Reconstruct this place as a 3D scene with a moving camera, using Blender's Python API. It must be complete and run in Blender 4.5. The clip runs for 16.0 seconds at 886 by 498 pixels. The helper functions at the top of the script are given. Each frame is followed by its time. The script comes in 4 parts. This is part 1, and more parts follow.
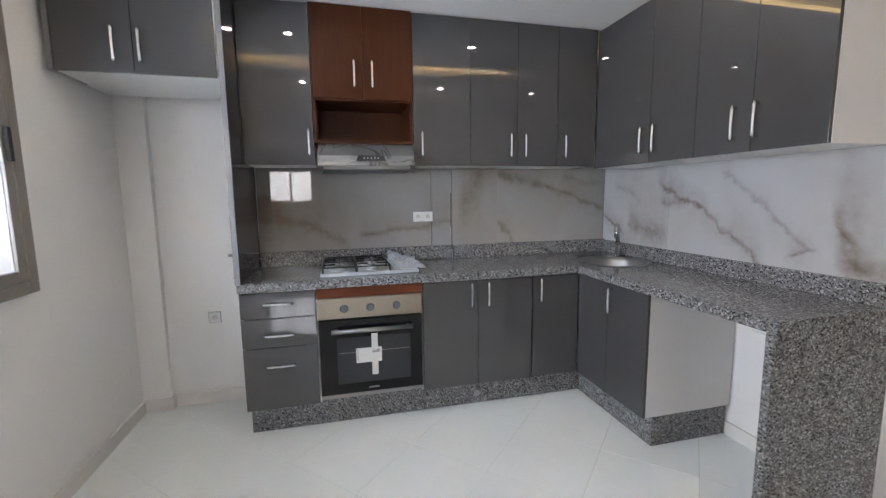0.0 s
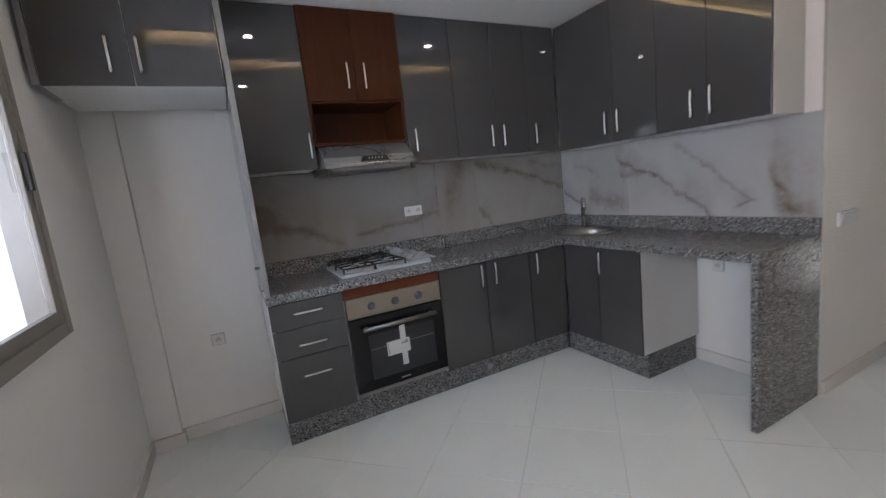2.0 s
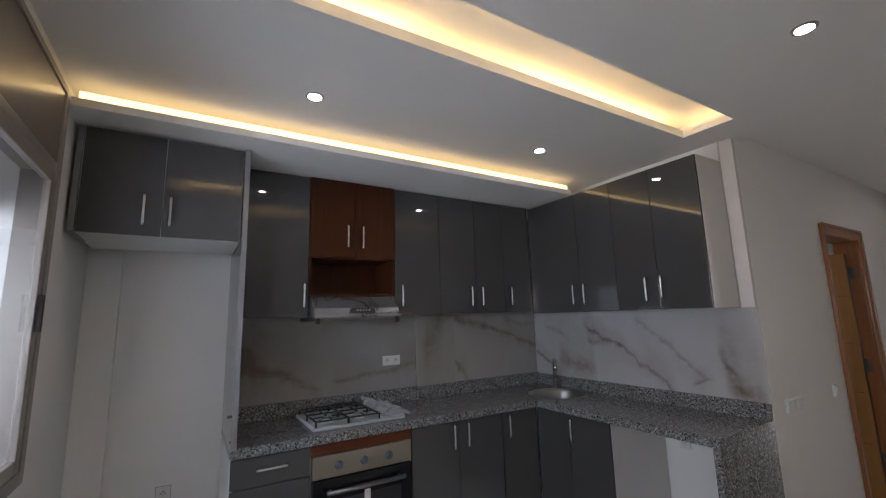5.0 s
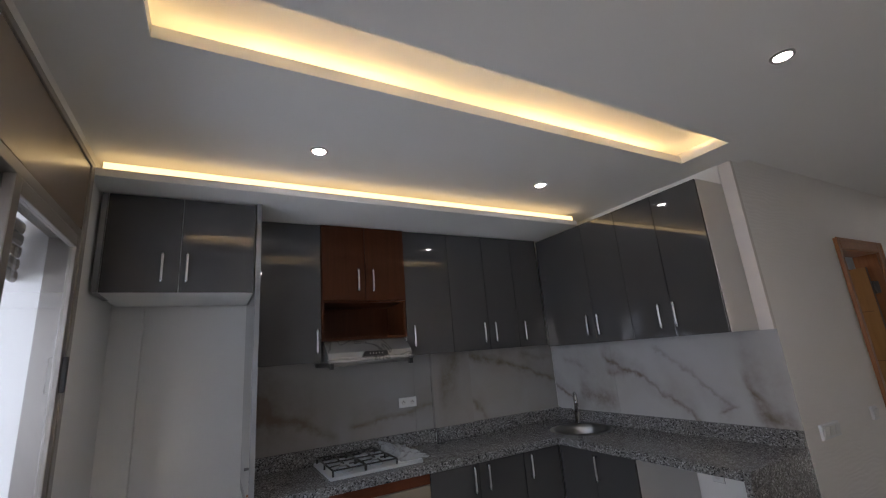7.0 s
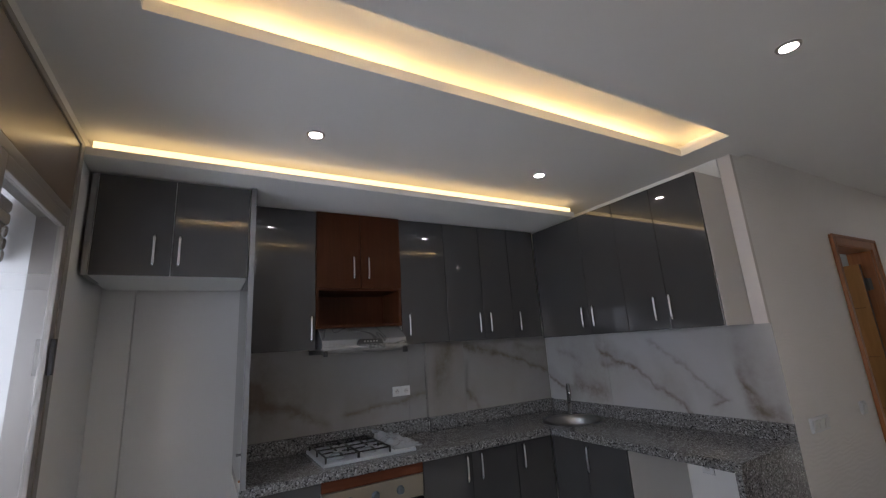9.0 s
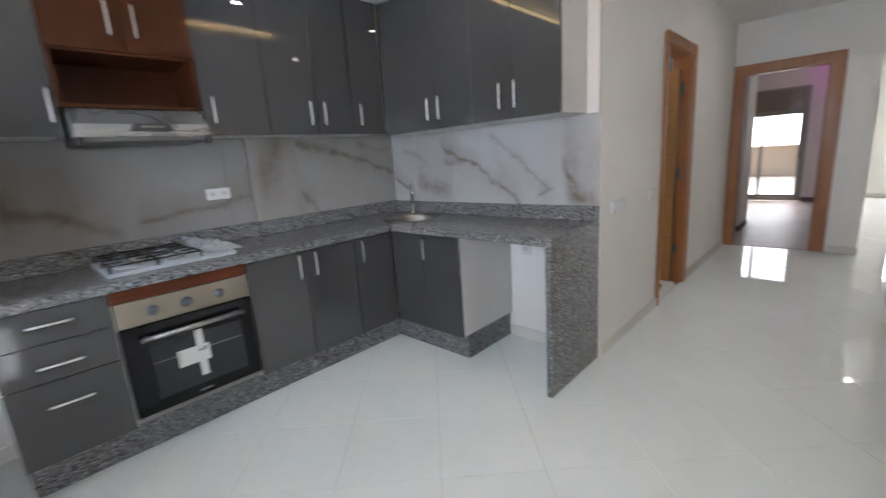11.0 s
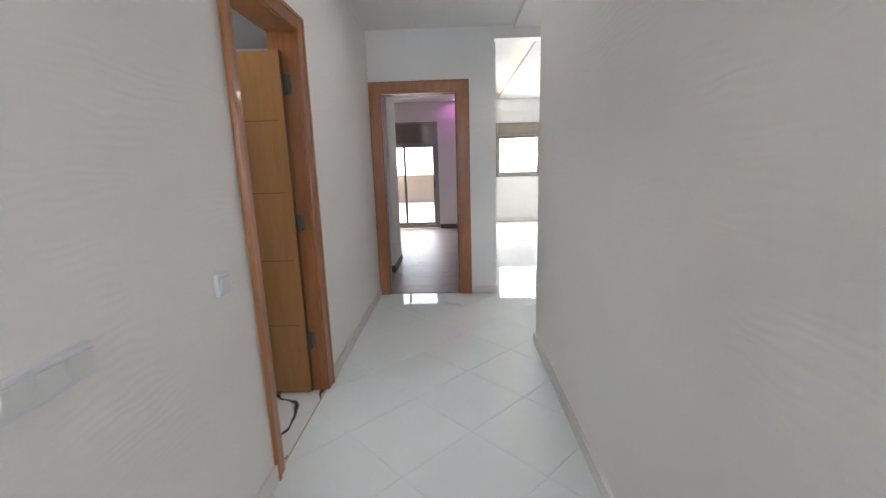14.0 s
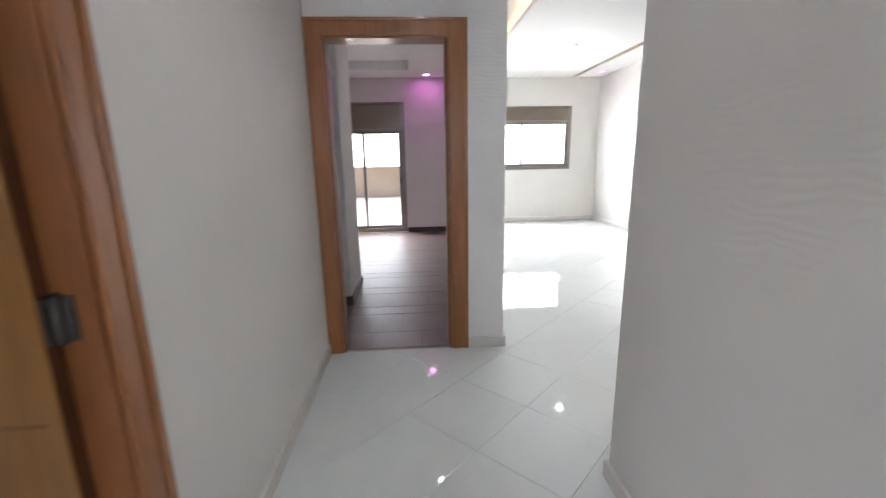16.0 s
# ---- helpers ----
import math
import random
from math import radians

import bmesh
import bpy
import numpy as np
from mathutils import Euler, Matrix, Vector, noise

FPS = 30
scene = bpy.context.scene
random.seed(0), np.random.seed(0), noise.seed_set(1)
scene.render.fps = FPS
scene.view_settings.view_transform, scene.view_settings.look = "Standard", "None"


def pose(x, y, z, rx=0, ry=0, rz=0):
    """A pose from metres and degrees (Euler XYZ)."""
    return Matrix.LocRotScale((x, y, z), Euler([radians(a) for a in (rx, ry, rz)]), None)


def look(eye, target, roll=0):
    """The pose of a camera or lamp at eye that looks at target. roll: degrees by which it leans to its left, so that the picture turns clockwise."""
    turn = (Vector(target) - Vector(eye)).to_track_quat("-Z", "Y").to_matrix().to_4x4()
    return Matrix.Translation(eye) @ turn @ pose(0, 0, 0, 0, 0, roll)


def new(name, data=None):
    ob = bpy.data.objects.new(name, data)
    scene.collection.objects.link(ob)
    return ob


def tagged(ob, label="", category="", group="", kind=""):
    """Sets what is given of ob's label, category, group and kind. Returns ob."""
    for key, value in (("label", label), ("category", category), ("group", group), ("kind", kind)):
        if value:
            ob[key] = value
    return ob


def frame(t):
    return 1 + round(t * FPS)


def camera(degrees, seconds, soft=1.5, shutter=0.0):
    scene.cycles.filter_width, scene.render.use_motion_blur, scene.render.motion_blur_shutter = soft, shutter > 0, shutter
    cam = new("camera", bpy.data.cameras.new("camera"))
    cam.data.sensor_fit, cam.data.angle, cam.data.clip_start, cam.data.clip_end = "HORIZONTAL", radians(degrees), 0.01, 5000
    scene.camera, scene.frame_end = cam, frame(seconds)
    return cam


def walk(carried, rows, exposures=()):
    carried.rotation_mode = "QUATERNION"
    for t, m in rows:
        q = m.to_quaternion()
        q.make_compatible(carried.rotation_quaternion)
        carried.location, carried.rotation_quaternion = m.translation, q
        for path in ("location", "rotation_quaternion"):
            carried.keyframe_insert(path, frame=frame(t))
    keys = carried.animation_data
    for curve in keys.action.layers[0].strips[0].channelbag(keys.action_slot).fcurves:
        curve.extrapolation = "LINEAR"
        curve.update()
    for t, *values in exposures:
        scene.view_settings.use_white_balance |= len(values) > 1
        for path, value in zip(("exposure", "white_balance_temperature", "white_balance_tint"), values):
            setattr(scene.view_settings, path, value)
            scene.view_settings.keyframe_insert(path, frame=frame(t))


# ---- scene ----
cam = camera(93.2, 16.0, soft=1.2, shutter=0.4)
EXPOSURES = [(0.0, 1.0, 6750, 15), (0.5, 0.49, 6750, 15), (1.5, 0.17, 6750, 17), (2.0, 0.2, 6750, 17), (2.5, 0.37, 6750, 17), (3.0, 0.37, 6750, 17),
             (3.5, 0.1, 6750, 16), (4.0, -0.08, 6750, 17), (7.0, -0.47, 6750, 18), (9.0, -0.47, 6750, 18), (9.5, -0.28, 6700, 16), (10.0, 0.12, 6600, 13),
             (12.3, 1.1, 6550, 13), (13.0, 0.97, 6450, 13), (14.0, 1.06, 6350, 13), (15.0, 1.06, 6350, 13), (16.0, 0.99, 6350, 14)]
PATH = [
    (0, (1.44, 1.442, 1.443), (1.919, 3.367, 1.192), -0.7),
    (0.5, (1.278, 1.441, 1.45), (1.764, 3.372, 1.27), -2.5),
    (1, (1.137, 1.548, 1.401), (1.644, 3.467, 1.153), -4.2),
    (1.5, (0.971, 1.627, 1.394), (1.569, 3.502, 1.038), -6.5),
    (2, (0.769, 1.508, 1.457), (1.644, 3.282, 1.16), -6.4),
    (2.5, (0.657, 1.42, 1.487), (1.652, 3.134, 1.22), -1.3),
    (3, (0.627, 1.419, 1.5), (1.65, 3.128, 1.314), -1.3),
    (3.5, (0.646, 1.392, 1.569), (1.687, 3.094, 1.715), -0.9),
    (4, (0.636, 1.395, 1.599), (1.675, 3.088, 1.831), -1.0),
    (6.5, (0.648, 1.315, 1.628), (1.605, 3.005, 2.108), -3.7),
    (7, (0.664, 1.304, 1.633), (1.61, 2.996, 2.122), -4.6),
    (7.5, (0.674, 1.303, 1.614), (1.637, 2.98, 2.122), -4.8),
    (8, (0.681, 1.306, 1.627), (1.642, 2.988, 2.124), -4.5),
    (8.5, (0.671, 1.315, 1.614), (1.632, 2.996, 2.115), -4.3),
    (9, (0.666, 1.335, 1.621), (1.636, 3.026, 2.07), -3.7),
    (9.5, (0.69, 1.343, 1.584), (1.689, 3.049, 1.886), -3.2),
    (10, (0.747, 1.411, 1.468), (1.792, 3.113, 1.374), -1.7),
    (10.2, (0.769, 1.452, 1.453), (1.832, 3.133, 1.245), -2.0),
    (12.5, (1.986, 1.567, 1.409), (3.866, 1.927, 0.83), -1.2),
    (13, (2.356, 1.691, 1.428), (4.261, 1.934, 0.871), -0.8),
    (13.5, (2.744, 1.751, 1.428), (4.681, 1.856, 0.94), -4.8),
    (14, (3.161, 1.743, 1.44), (5.12, 1.808, 1.042), -1.7),
    (14.5, (3.567, 1.828, 1.441), (5.523, 1.79, 1.024), -0.0),
    (15, (3.968, 1.846, 1.401), (5.927, 1.794, 0.998), -1.6),
    (15.5, (4.367, 1.895, 1.41), (6.311, 2.032, 0.961), -1.5),
    (16, (4.787, 1.947, 1.435), (6.734, 1.823, 0.993), -1.0),
]
walk(cam, [(t, look(eye, target, roll)) for t, eye, target, roll in PATH], EXPOSURES)

# ---- world, sun, exposure ----
world = bpy.data.worlds.new("world")
scene.world = world
world.use_nodes = True
wn = world.node_tree
bg = wn.nodes["Background"]
sky = wn.nodes.new("ShaderNodeTexSky")
sky.sky_type = "NISHITA"
sky.sun_disc = False
sky.sun_elevation = radians(52)
sky.sun_rotation = radians(150)
sky.air_density, sky.dust_density = 1.0, 2.5
wn.links.new(sky.outputs[0], bg.inputs[0])
bg.inputs[1].default_value = 0.15
sun = new("sun", bpy.data.lights.new("sun", "SUN"))
sun.data.energy, sun.data.angle, sun.data.color = 3.0, radians(0.6), (1.0, 0.95, 0.88)
sun.matrix_world = look((0, 0, 30), (-12, 14, 0))


def window_light(name, loc, target, w, h, watts, color=(0.93, 0.97, 1.0)):
    """Daylight that comes in through a window's opening."""
    d = bpy.data.lights.new(name, "AREA")
    d.shape, d.size, d.size_y, d.energy, d.color = "RECTANGLE", w, h, watts, color
    ob = new(name, d)
    ob.matrix_world = look(loc, target)
    return ob


window_light("kitchen_daylight", (-0.70, 2.45, 1.62), (0.9, 3.55, 1.30), 1.7, 1.0, 48, (0.68, 0.82, 1.0))
window_light("rear_daylight", (0.17, -5.45, 1.90), (0.6, -2.6, 0.50), 1.35, 1.2, 36, (0.90, 0.93, 1.0))
# Fill lamp added to brighten the corridor's north wall; its source is unseen.
window_light("side_fill", (-0.40, 0.50, 1.70), (0.5, 2.3, 1.0), 0.95, 1.0, 24, (1.0, 0.96, 0.93))
window_light("living_daylight", (13.95, -0.28, 1.70), (12.0, -0.28, 0.55), 1.95, 0.92, 66)
window_light("terrace_daylight", (13.7, 2.8, 2.75), (11.9, 2.6, 0.6), 1.5, 0.9, 125)


# ---- materials ----
def mat(name, base=(0.8, 0.8, 0.8), rough=0.5, metal=0.0, coat=0.0):
    m = bpy.data.materials.new(name)
    m.use_nodes = True
    b = m.node_tree.nodes["Principled BSDF"]
    b.inputs["Base Color"].default_value = (*base, 1)
    b.inputs["Roughness"].default_value = rough
    b.inputs["Metallic"].default_value = metal
    b.inputs["Coat Weight"].default_value = coat
    b.inputs["Coat Roughness"].default_value = 0.03
    return m


def node(m, kind, **kw):
    n = m.node_tree.nodes.new(kind)
    for k, v in kw.items():
        n.inputs[k].default_value = v
    return n


def link(m, a, b):
    m.node_tree.links.new(a, b)


def bsdf(m):
    return m.node_tree.nodes["Principled BSDF"]


def coords(m, scale=(1, 1, 1), rot=(0, 0, 0)):
    g = m.node_tree.nodes.new("ShaderNodeNewGeometry")
    mp = node(m, "ShaderNodeMapping", Scale=scale, Rotation=rot)
    link(m, g.outputs["Position"], mp.inputs["Vector"])
    return mp.outputs[0]


def ramp(m, fac, stops):
    r = m.node_tree.nodes.new("ShaderNodeValToRGB")
    els = r.color_ramp.elements
    while len(els) < len(stops):
        els.new(0.5)
    for e, (p, c) in zip(els, stops):
        e.position, e.color = p, (*c, 1)
    link(m, fac, r.inputs[0])
    return r.outputs[0]


def noise_tex(m, vec, scale, detail=3.0, rough=0.55, distort=0.0):
    n = node(m, "ShaderNodeTexNoise", Scale=scale, Detail=detail, Roughness=rough, Distortion=distort)
    link(m, vec, n.inputs["Vector"])
    return n.outputs["Fac"]


def math_node(m, op, a, b=None, c=None):
    n = m.node_tree.nodes.new("ShaderNodeMath")
    n.operation = op
    for i, v in enumerate((a, b, c)):
        if v is None:
            continue
        if isinstance(v, (int, float)):
            n.inputs[i].default_value = v
        else:
            link(m, v, n.inputs[i])
    return n.outputs[0]


def mix_col(m, fac, a, b):
    n = m.node_tree.nodes.new("ShaderNodeMix")
    n.data_type = "RGBA"
    for i, v in ((0, fac), (6, a), (7, b)):
        if isinstance(v, (int, float)):
            n.inputs[i].default_value = v
        elif isinstance(v, tuple):
            n.inputs[i].default_value = (*v, 1)
        else:
            link(m, v, n.inputs[i])
    return n.outputs[2]


def bump(m, height, strength=0.2, dist=0.01):
    b = node(m, "ShaderNodeBump", Strength=strength, Distance=dist)
    link(m, height, b.inputs["Height"])
    link(m, b.outputs[0], bsdf(m).inputs["Normal"])


def plaster(name, base, var=0.03, rough=0.75):
    m = mat(name, base, rough)
    v = coords(m)
    n1 = noise_tex(m, v, 1.3, 4)
    lo = tuple(max(c - var, 0) for c in base)
    link(m, ramp(m, n1, [(0.3, lo), (0.7, base)]), bsdf(m).inputs["Base Color"])
    bump(m, noise_tex(m, v, 90, 4), 0.08, 0.003)
    return m


WALL = plaster("white_wall_paint", (0.80, 0.79, 0.77))
CEIL = plaster("ceiling_paint", (0.80, 0.79, 0.77), 0.02)
FILLER = plaster("beige_filler_paint", (0.66, 0.62, 0.59))
LWALL = plaster("living_wall_paint", (0.82, 0.80, 0.76))


def textured_paint(name, base):
    """Cream paint with shallow wavy relief, in rows that run along the wall."""
    m = mat(name, base, 0.5)
    v = coords(m, (1, 1, 1))
    d = noise_tex(m, v, 1.1, 2)
    w = node(m, "ShaderNodeTexWave", Scale=11.0, Distortion=12.0, Detail=2.0)
    w.inputs["Detail Scale"].default_value = 0.8
    w.bands_direction = "Z"
    link(m, coords(m, (0.5, 0.5, 1)), w.inputs["Vector"])
    patch = ramp(m, noise_tex(m, v, 0.9, 1), [(0.45, (0.05, 0.05, 0.05)), (0.66, (1, 1, 1))])
    h = math_node(m, "MULTIPLY", w.outputs["Fac"], patch)
    link(m, ramp(m, d, [(0.3, tuple(c * 0.95 for c in base)), (0.7, base)]), bsdf(m).inputs["Base Color"])
    bump(m, math_node(m, "ADD", h, math_node(m, "MULTIPLY", noise_tex(m, v, 120, 3), 0.10)), 0.20, 0.0045)
    return m


TEXW = textured_paint("cream_textured_paint", (0.81, 0.785, 0.755))


def tile_mat(name, a, b, rough=0.035):
    m = mat(name, a, rough)
    v = coords(m)
    o = m.node_tree.nodes.new("ShaderNodeObjectInfo")
    n = noise_tex(m, v, 2.2, 5, 0.6, 0.6)
    c = mix_col(m, n, a, b)
    k = math_node(m, "MULTIPLY_ADD", o.outputs["Random"], 0.018, 0.985)
    h = m.node_tree.nodes.new("ShaderNodeHueSaturation")
    link(m, c, h.inputs["Color"])
    link(m, k, h.inputs["Value"])
    link(m, h.outputs[0], bsdf(m).inputs["Base Color"])
    r = ramp(m, noise_tex(m, v, 3.0, 4), [(0.35, (rough, rough, rough)), (0.75, (rough + 0.035,) * 3)])
    link(m, r, bsdf(m).inputs["Roughness"])
    bump(m, noise_tex(m, v, 5, 2), 0.02, 0.004)
    return m


FLOOR_TILE = tile_mat("polished_floor_tile", (0.75, 0.80, 0.79), (0.85, 0.88, 0.87), 0.02)
GROUT = plaster("tile_grout", (0.56, 0.515, 0.45), 0.12)
BROWN_TILE = tile_mat("brown_floor_tile", (0.125, 0.083, 0.073), (0.225, 0.163, 0.145), 0.42)


def veined_tile():
    m = mat("white_tile_dark_veins", (0.78, 0.78, 0.77), 0.08)
    v = coords(m)
    n = noise_tex(m, v, 1.6, 2, 0.5, 1.2)
    d = math_node(m, "ABSOLUTE", math_node(m, "SUBTRACT", n, 0.5))
    link(m, ramp(m, d, [(0.0, (0.03, 0.03, 0.03)), (0.008, (0.10, 0.10, 0.10)), (0.02, (0.76, 0.76, 0.75))]), bsdf(m).inputs["Base Color"])
    return m


VEIN_TILE = veined_tile()
BATH_TILE = tile_mat("white_bath_tile", (0.70, 0.72, 0.73), (0.78, 0.79, 0.8), 0.15)
SKIRT = plaster("skirting_tile", (0.74, 0.715, 0.68), 0.04, 0.25)
BROWN_SKIRT = plaster("brown_skirting", (0.09, 0.07, 0.065), 0.03, 0.4)


def granite_mat():
    m = mat("speckled_granite", (0.3, 0.3, 0.3), 0.17)
    v = coords(m)
    w = node(m, "ShaderNodeTexNoise", Scale=45.0, Detail=2.0)
    link(m, v, w.inputs["Vector"])
    vv = m.node_tree.nodes.new("ShaderNodeVectorMath")
    vv.operation = "MULTIPLY_ADD"
    vv.inputs[1].default_value = (0.02, 0.02, 0.02)
    link(m, w.outputs["Color"], vv.inputs[0])
    link(m, v, vv.inputs[2])
    vo = node(m, "ShaderNodeTexVoronoi", Scale=150.0)
    link(m, vv.outputs[0], vo.inputs["Vector"])
    sep = m.node_tree.nodes.new("ShaderNodeSeparateColor")
    link(m, vo.outputs["Color"], sep.inputs[0])
    c = ramp(m, sep.outputs[0], [(0.0, (0.020, 0.020, 0.021)), (0.16, (0.034, 0.034, 0.036)), (0.24, (0.130, 0.129, 0.128)),
                                 (0.76, (0.190, 0.189, 0.189)), (0.86, (0.27, 0.273, 0.280)), (1.0, (0.38, 0.388, 0.400))])
    r = m.node_tree.nodes["Principled BSDF"]
    big = noise_tex(m, v, 55, 3)
    c2 = mix_col(m, ramp(m, big, [(0.58, (0, 0, 0)), (0.68, (0.5, 0.5, 0.5))]), c, (0.06, 0.06, 0.065))
    link(m, c2, r.inputs["Base Color"])
    bump(m, sep.outputs[1], 0.05, 0.001)
    return m


GRANITE = granite_mat()


def marble_mat(name, axis, base, veins):
    """Glossy marble slab; veins: (along, height) of both ends of a stretch, its width, strength and tint."""
    m = mat(name, base, 0.02)
    g = m.node_tree.nodes.new("ShaderNodeNewGeometry")
    s = m.node_tree.nodes.new("ShaderNodeSeparateXYZ")
    link(m, g.outputs["Position"], s.inputs[0])
    along, up = s.outputs[axis], s.outputs[2]
    big = noise_tex(m, g.outputs["Position"], 6.0, 4, 0.6)
    fine = noise_tex(m, g.outputs["Position"], 17.0, 4, 0.65)
    warp = math_node(m, "ADD", math_node(m, "MULTIPLY", math_node(m, "SUBTRACT", big, 0.5), 0.14),
                     math_node(m, "MULTIPLY", math_node(m, "SUBTRACT", fine, 0.5), 0.03))
    cloud = noise_tex(m, g.outputs["Position"], 2.3, 5, 0.55, 0.5)
    col = ramp(m, cloud, [(0.3, tuple(c * w for c, w in zip(base, (0.92, 0.90, 0.87)))), (0.62, base)])
    for a0, z0, a1, z1, width, power, tint in veins:
        width, power = width * 2.2, power * 0.75
        if a1 < a0:
            a0, z0, a1, z1 = a1, z1, a0, z0
        rise = (z1 - z0) / (a1 - a0)
        lean = 1 / math.sqrt(1 + rise * rise)
        line = math_node(m, "MULTIPLY_ADD", math_node(m, "SUBTRACT", along, a0), rise, z0)
        off = math_node(m, "ADD", math_node(m, "MULTIPLY", math_node(m, "SUBTRACT", up, line), lean), warp)
        dist = math_node(m, "ABSOLUTE", off)
        core = math_node(m, "POWER", math_node(m, "MAXIMUM", math_node(m, "SUBTRACT", 1.0, math_node(m, "DIVIDE", dist, width)), 0.0), 1.2)
        halo = math_node(m, "POWER", math_node(m, "MAXIMUM", math_node(m, "SUBTRACT", 1.0, math_node(m, "DIVIDE", off, -width * 5 if tint == TAN else width * 5)), 0.0), 1.0)
        halo = math_node(m, "MULTIPLY", halo, math_node(m, "MAXIMUM", math_node(m, "SUBTRACT", 1.0, math_node(m, "DIVIDE", dist, width * 5)), 0.0))
        mask = None
        for v in (math_node(m, "SUBTRACT", along, a0 - 0.03), math_node(m, "SUBTRACT", a1 + 0.03, along)):
            n = math_node(m, "MULTIPLY", v, 1 / 0.06)
            n = math_node(m, "MINIMUM", math_node(m, "MAXIMUM", n, 0.0), 1.0)
            mask = n if mask is None else math_node(m, "MULTIPLY", mask, n)
        k = math_node(m, "MULTIPLY", math_node(m, "MULTIPLY_ADD", halo, 0.38, core), math_node(m, "MULTIPLY", fine, 1.7 * power))
        k = math_node(m, "MINIMUM", math_node(m, "MULTIPLY", k, mask), 0.85)
        col = mix_col(m, k, col, tint)
    link(m, col, bsdf(m).inputs["Base Color"])
    bump(m, cloud, 0.03, 0.004)
    return m


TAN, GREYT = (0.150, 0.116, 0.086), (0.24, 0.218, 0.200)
# Back wall slabs: base colour darkened for the shade below the wall cabinets.
MARBLE_B = marble_mat("veined_marble_long_shaded", 0, (0.275, 0.269, 0.262), [(0.86, 1.40, 1.06, 1.31, 0.045, 1.5, TAN), (0.88, 1.27, 1.12, 1.30, 0.028, 1.2, TAN), (1.06, 1.29, 1.34, 1.21, 0.03, 1.1, TAN), (1.32, 1.22, 1.50, 1.09, 0.022, 0.6, TAN), (1.60, 1.16, 1.90, 1.185, 0.016, 0.9, TAN), (1.88, 1.185, 2.29, 1.25, 0.014, 0.7, TAN)])
MARBLE_P = marble_mat("veined_marble_pillar_shaded", 0, (0.285, 0.273, 0.258), [(2.36, 1.34, 2.54, 1.64, 0.06, 0.75, TAN), (2.50, 1.60, 2.66, 1.68, 0.025, 0.6, TAN)])
MARBLE_C = marble_mat("veined_marble_corner_shaded", 0, (0.31, 0.302, 0.292), [(2.67, 1.62, 3.04, 1.525, 0.026, 0.9, TAN), (3.02, 1.525, 3.36, 1.415, 0.022, 0.9, TAN), (3.34, 1.42, 3.65, 1.32, 0.016, 0.8, TAN), (2.67, 1.22, 2.82, 1.07, 0.016, 0.7, TAN), (3.25, 1.60, 3.65, 1.52, 0.02, 0.4, TAN)])
MARBLE_R = marble_mat("veined_marble_right", 1, (0.44, 0.44, 0.445), [(3.97, 1.52, 3.79, 1.41, 0.013, 0.9, TAN), (3.80, 1.41, 3.58, 1.333, 0.012, 0.95, TAN), (3.60, 1.335, 3.40, 1.21, 0.010, 0.95, GREYT), (3.41, 1.21, 3.20, 1.05, 0.014, 0.8, TAN), (3.95, 1.40, 3.76, 1.37, 0.018, 0.5, TAN),
                     (3.48, 1.57, 3.16, 1.335, 0.014, 0.6, GREYT), (3.18, 1.335, 2.97, 1.16, 0.012, 0.7, GREYT), (3.07, 1.10, 2.95, 1.17, 0.010, 0.6, TAN), (2.87, 1.32, 2.77, 1.12, 0.020, 0.9, TAN), (2.84, 1.13, 2.64, 1.06, 0.045, 0.8, TAN),
                     (4.60, 1.27, 4.36, 1.14, 0.012, 0.9, TAN), (4.28, 1.22, 3.90, 1.14, 0.05, 0.7, TAN), (4.46, 1.53, 4.18, 1.40, 0.02, 0.5, GREYT)])


def gloss(name, base, rough=0.03):
    m = mat(name, base, rough)
    v = coords(m)
    link(m, ramp(m, noise_tex(m, v, 2.0, 3), [(0.3, tuple(c * 0.93 for c in base)), (0.7, base)]), bsdf(m).inputs["Base Color"])
    bump(m, noise_tex(m, v, 4, 2), 0.006, 0.004)
    bsdf(m).inputs["IOR"].default_value = 1.65
    return m


GREY = gloss("grey_gloss_lacquer", (0.060, 0.0590, 0.0600))
EDGE = gloss("grey_edge_band", (0.20, 0.20, 0.205), 0.3)
PALE = gloss("pale_melamine", (0.62, 0.60, 0.58), 0.35)
CARC = gloss("white_melamine", (0.74, 0.74, 0.73), 0.4)


def wood_mat(name, dark, light, axis=(1, 1, 0.06), rough=0.3, scale=26, coat=0.25):
    m = mat(name, light, rough, coat=coat)
    v = coords(m, axis)
    n = noise_tex(m, v, scale, 5, 0.6, 0.8)
    n2 = noise_tex(m, v, scale * 4, 3)
    f = math_node(m, "MULTIPLY_ADD", n2, 0.3, math_node(m, "MULTIPLY", n, 0.75))
    link(m, ramp(m, f, [(0.32, dark), (0.68, light)]), bsdf(m).inputs["Base Color"])
    bump(m, n2, 0.04, 0.002)
    return m


RED_WOOD = wood_mat("red_brown_wood", (0.043, 0.0124, 0.0044), (0.064, 0.0192, 0.0070), (1, 1, 0.05), 0.42, 26, 0.0)
RED_WOOD_H = wood_mat("red_brown_wood_across", (0.075, 0.021, 0.010), (0.135, 0.040, 0.018), (0.05, 1, 1), 0.42, 26, 0.0)
for m_red in (RED_WOOD, RED_WOOD_H):
    bsdf(m_red).inputs["Specular IOR Level"].default_value = 0.15
ARCH_WOOD = wood_mat("orange_door_frame_wood", (0.26, 0.095, 0.03), (0.38, 0.155, 0.055))
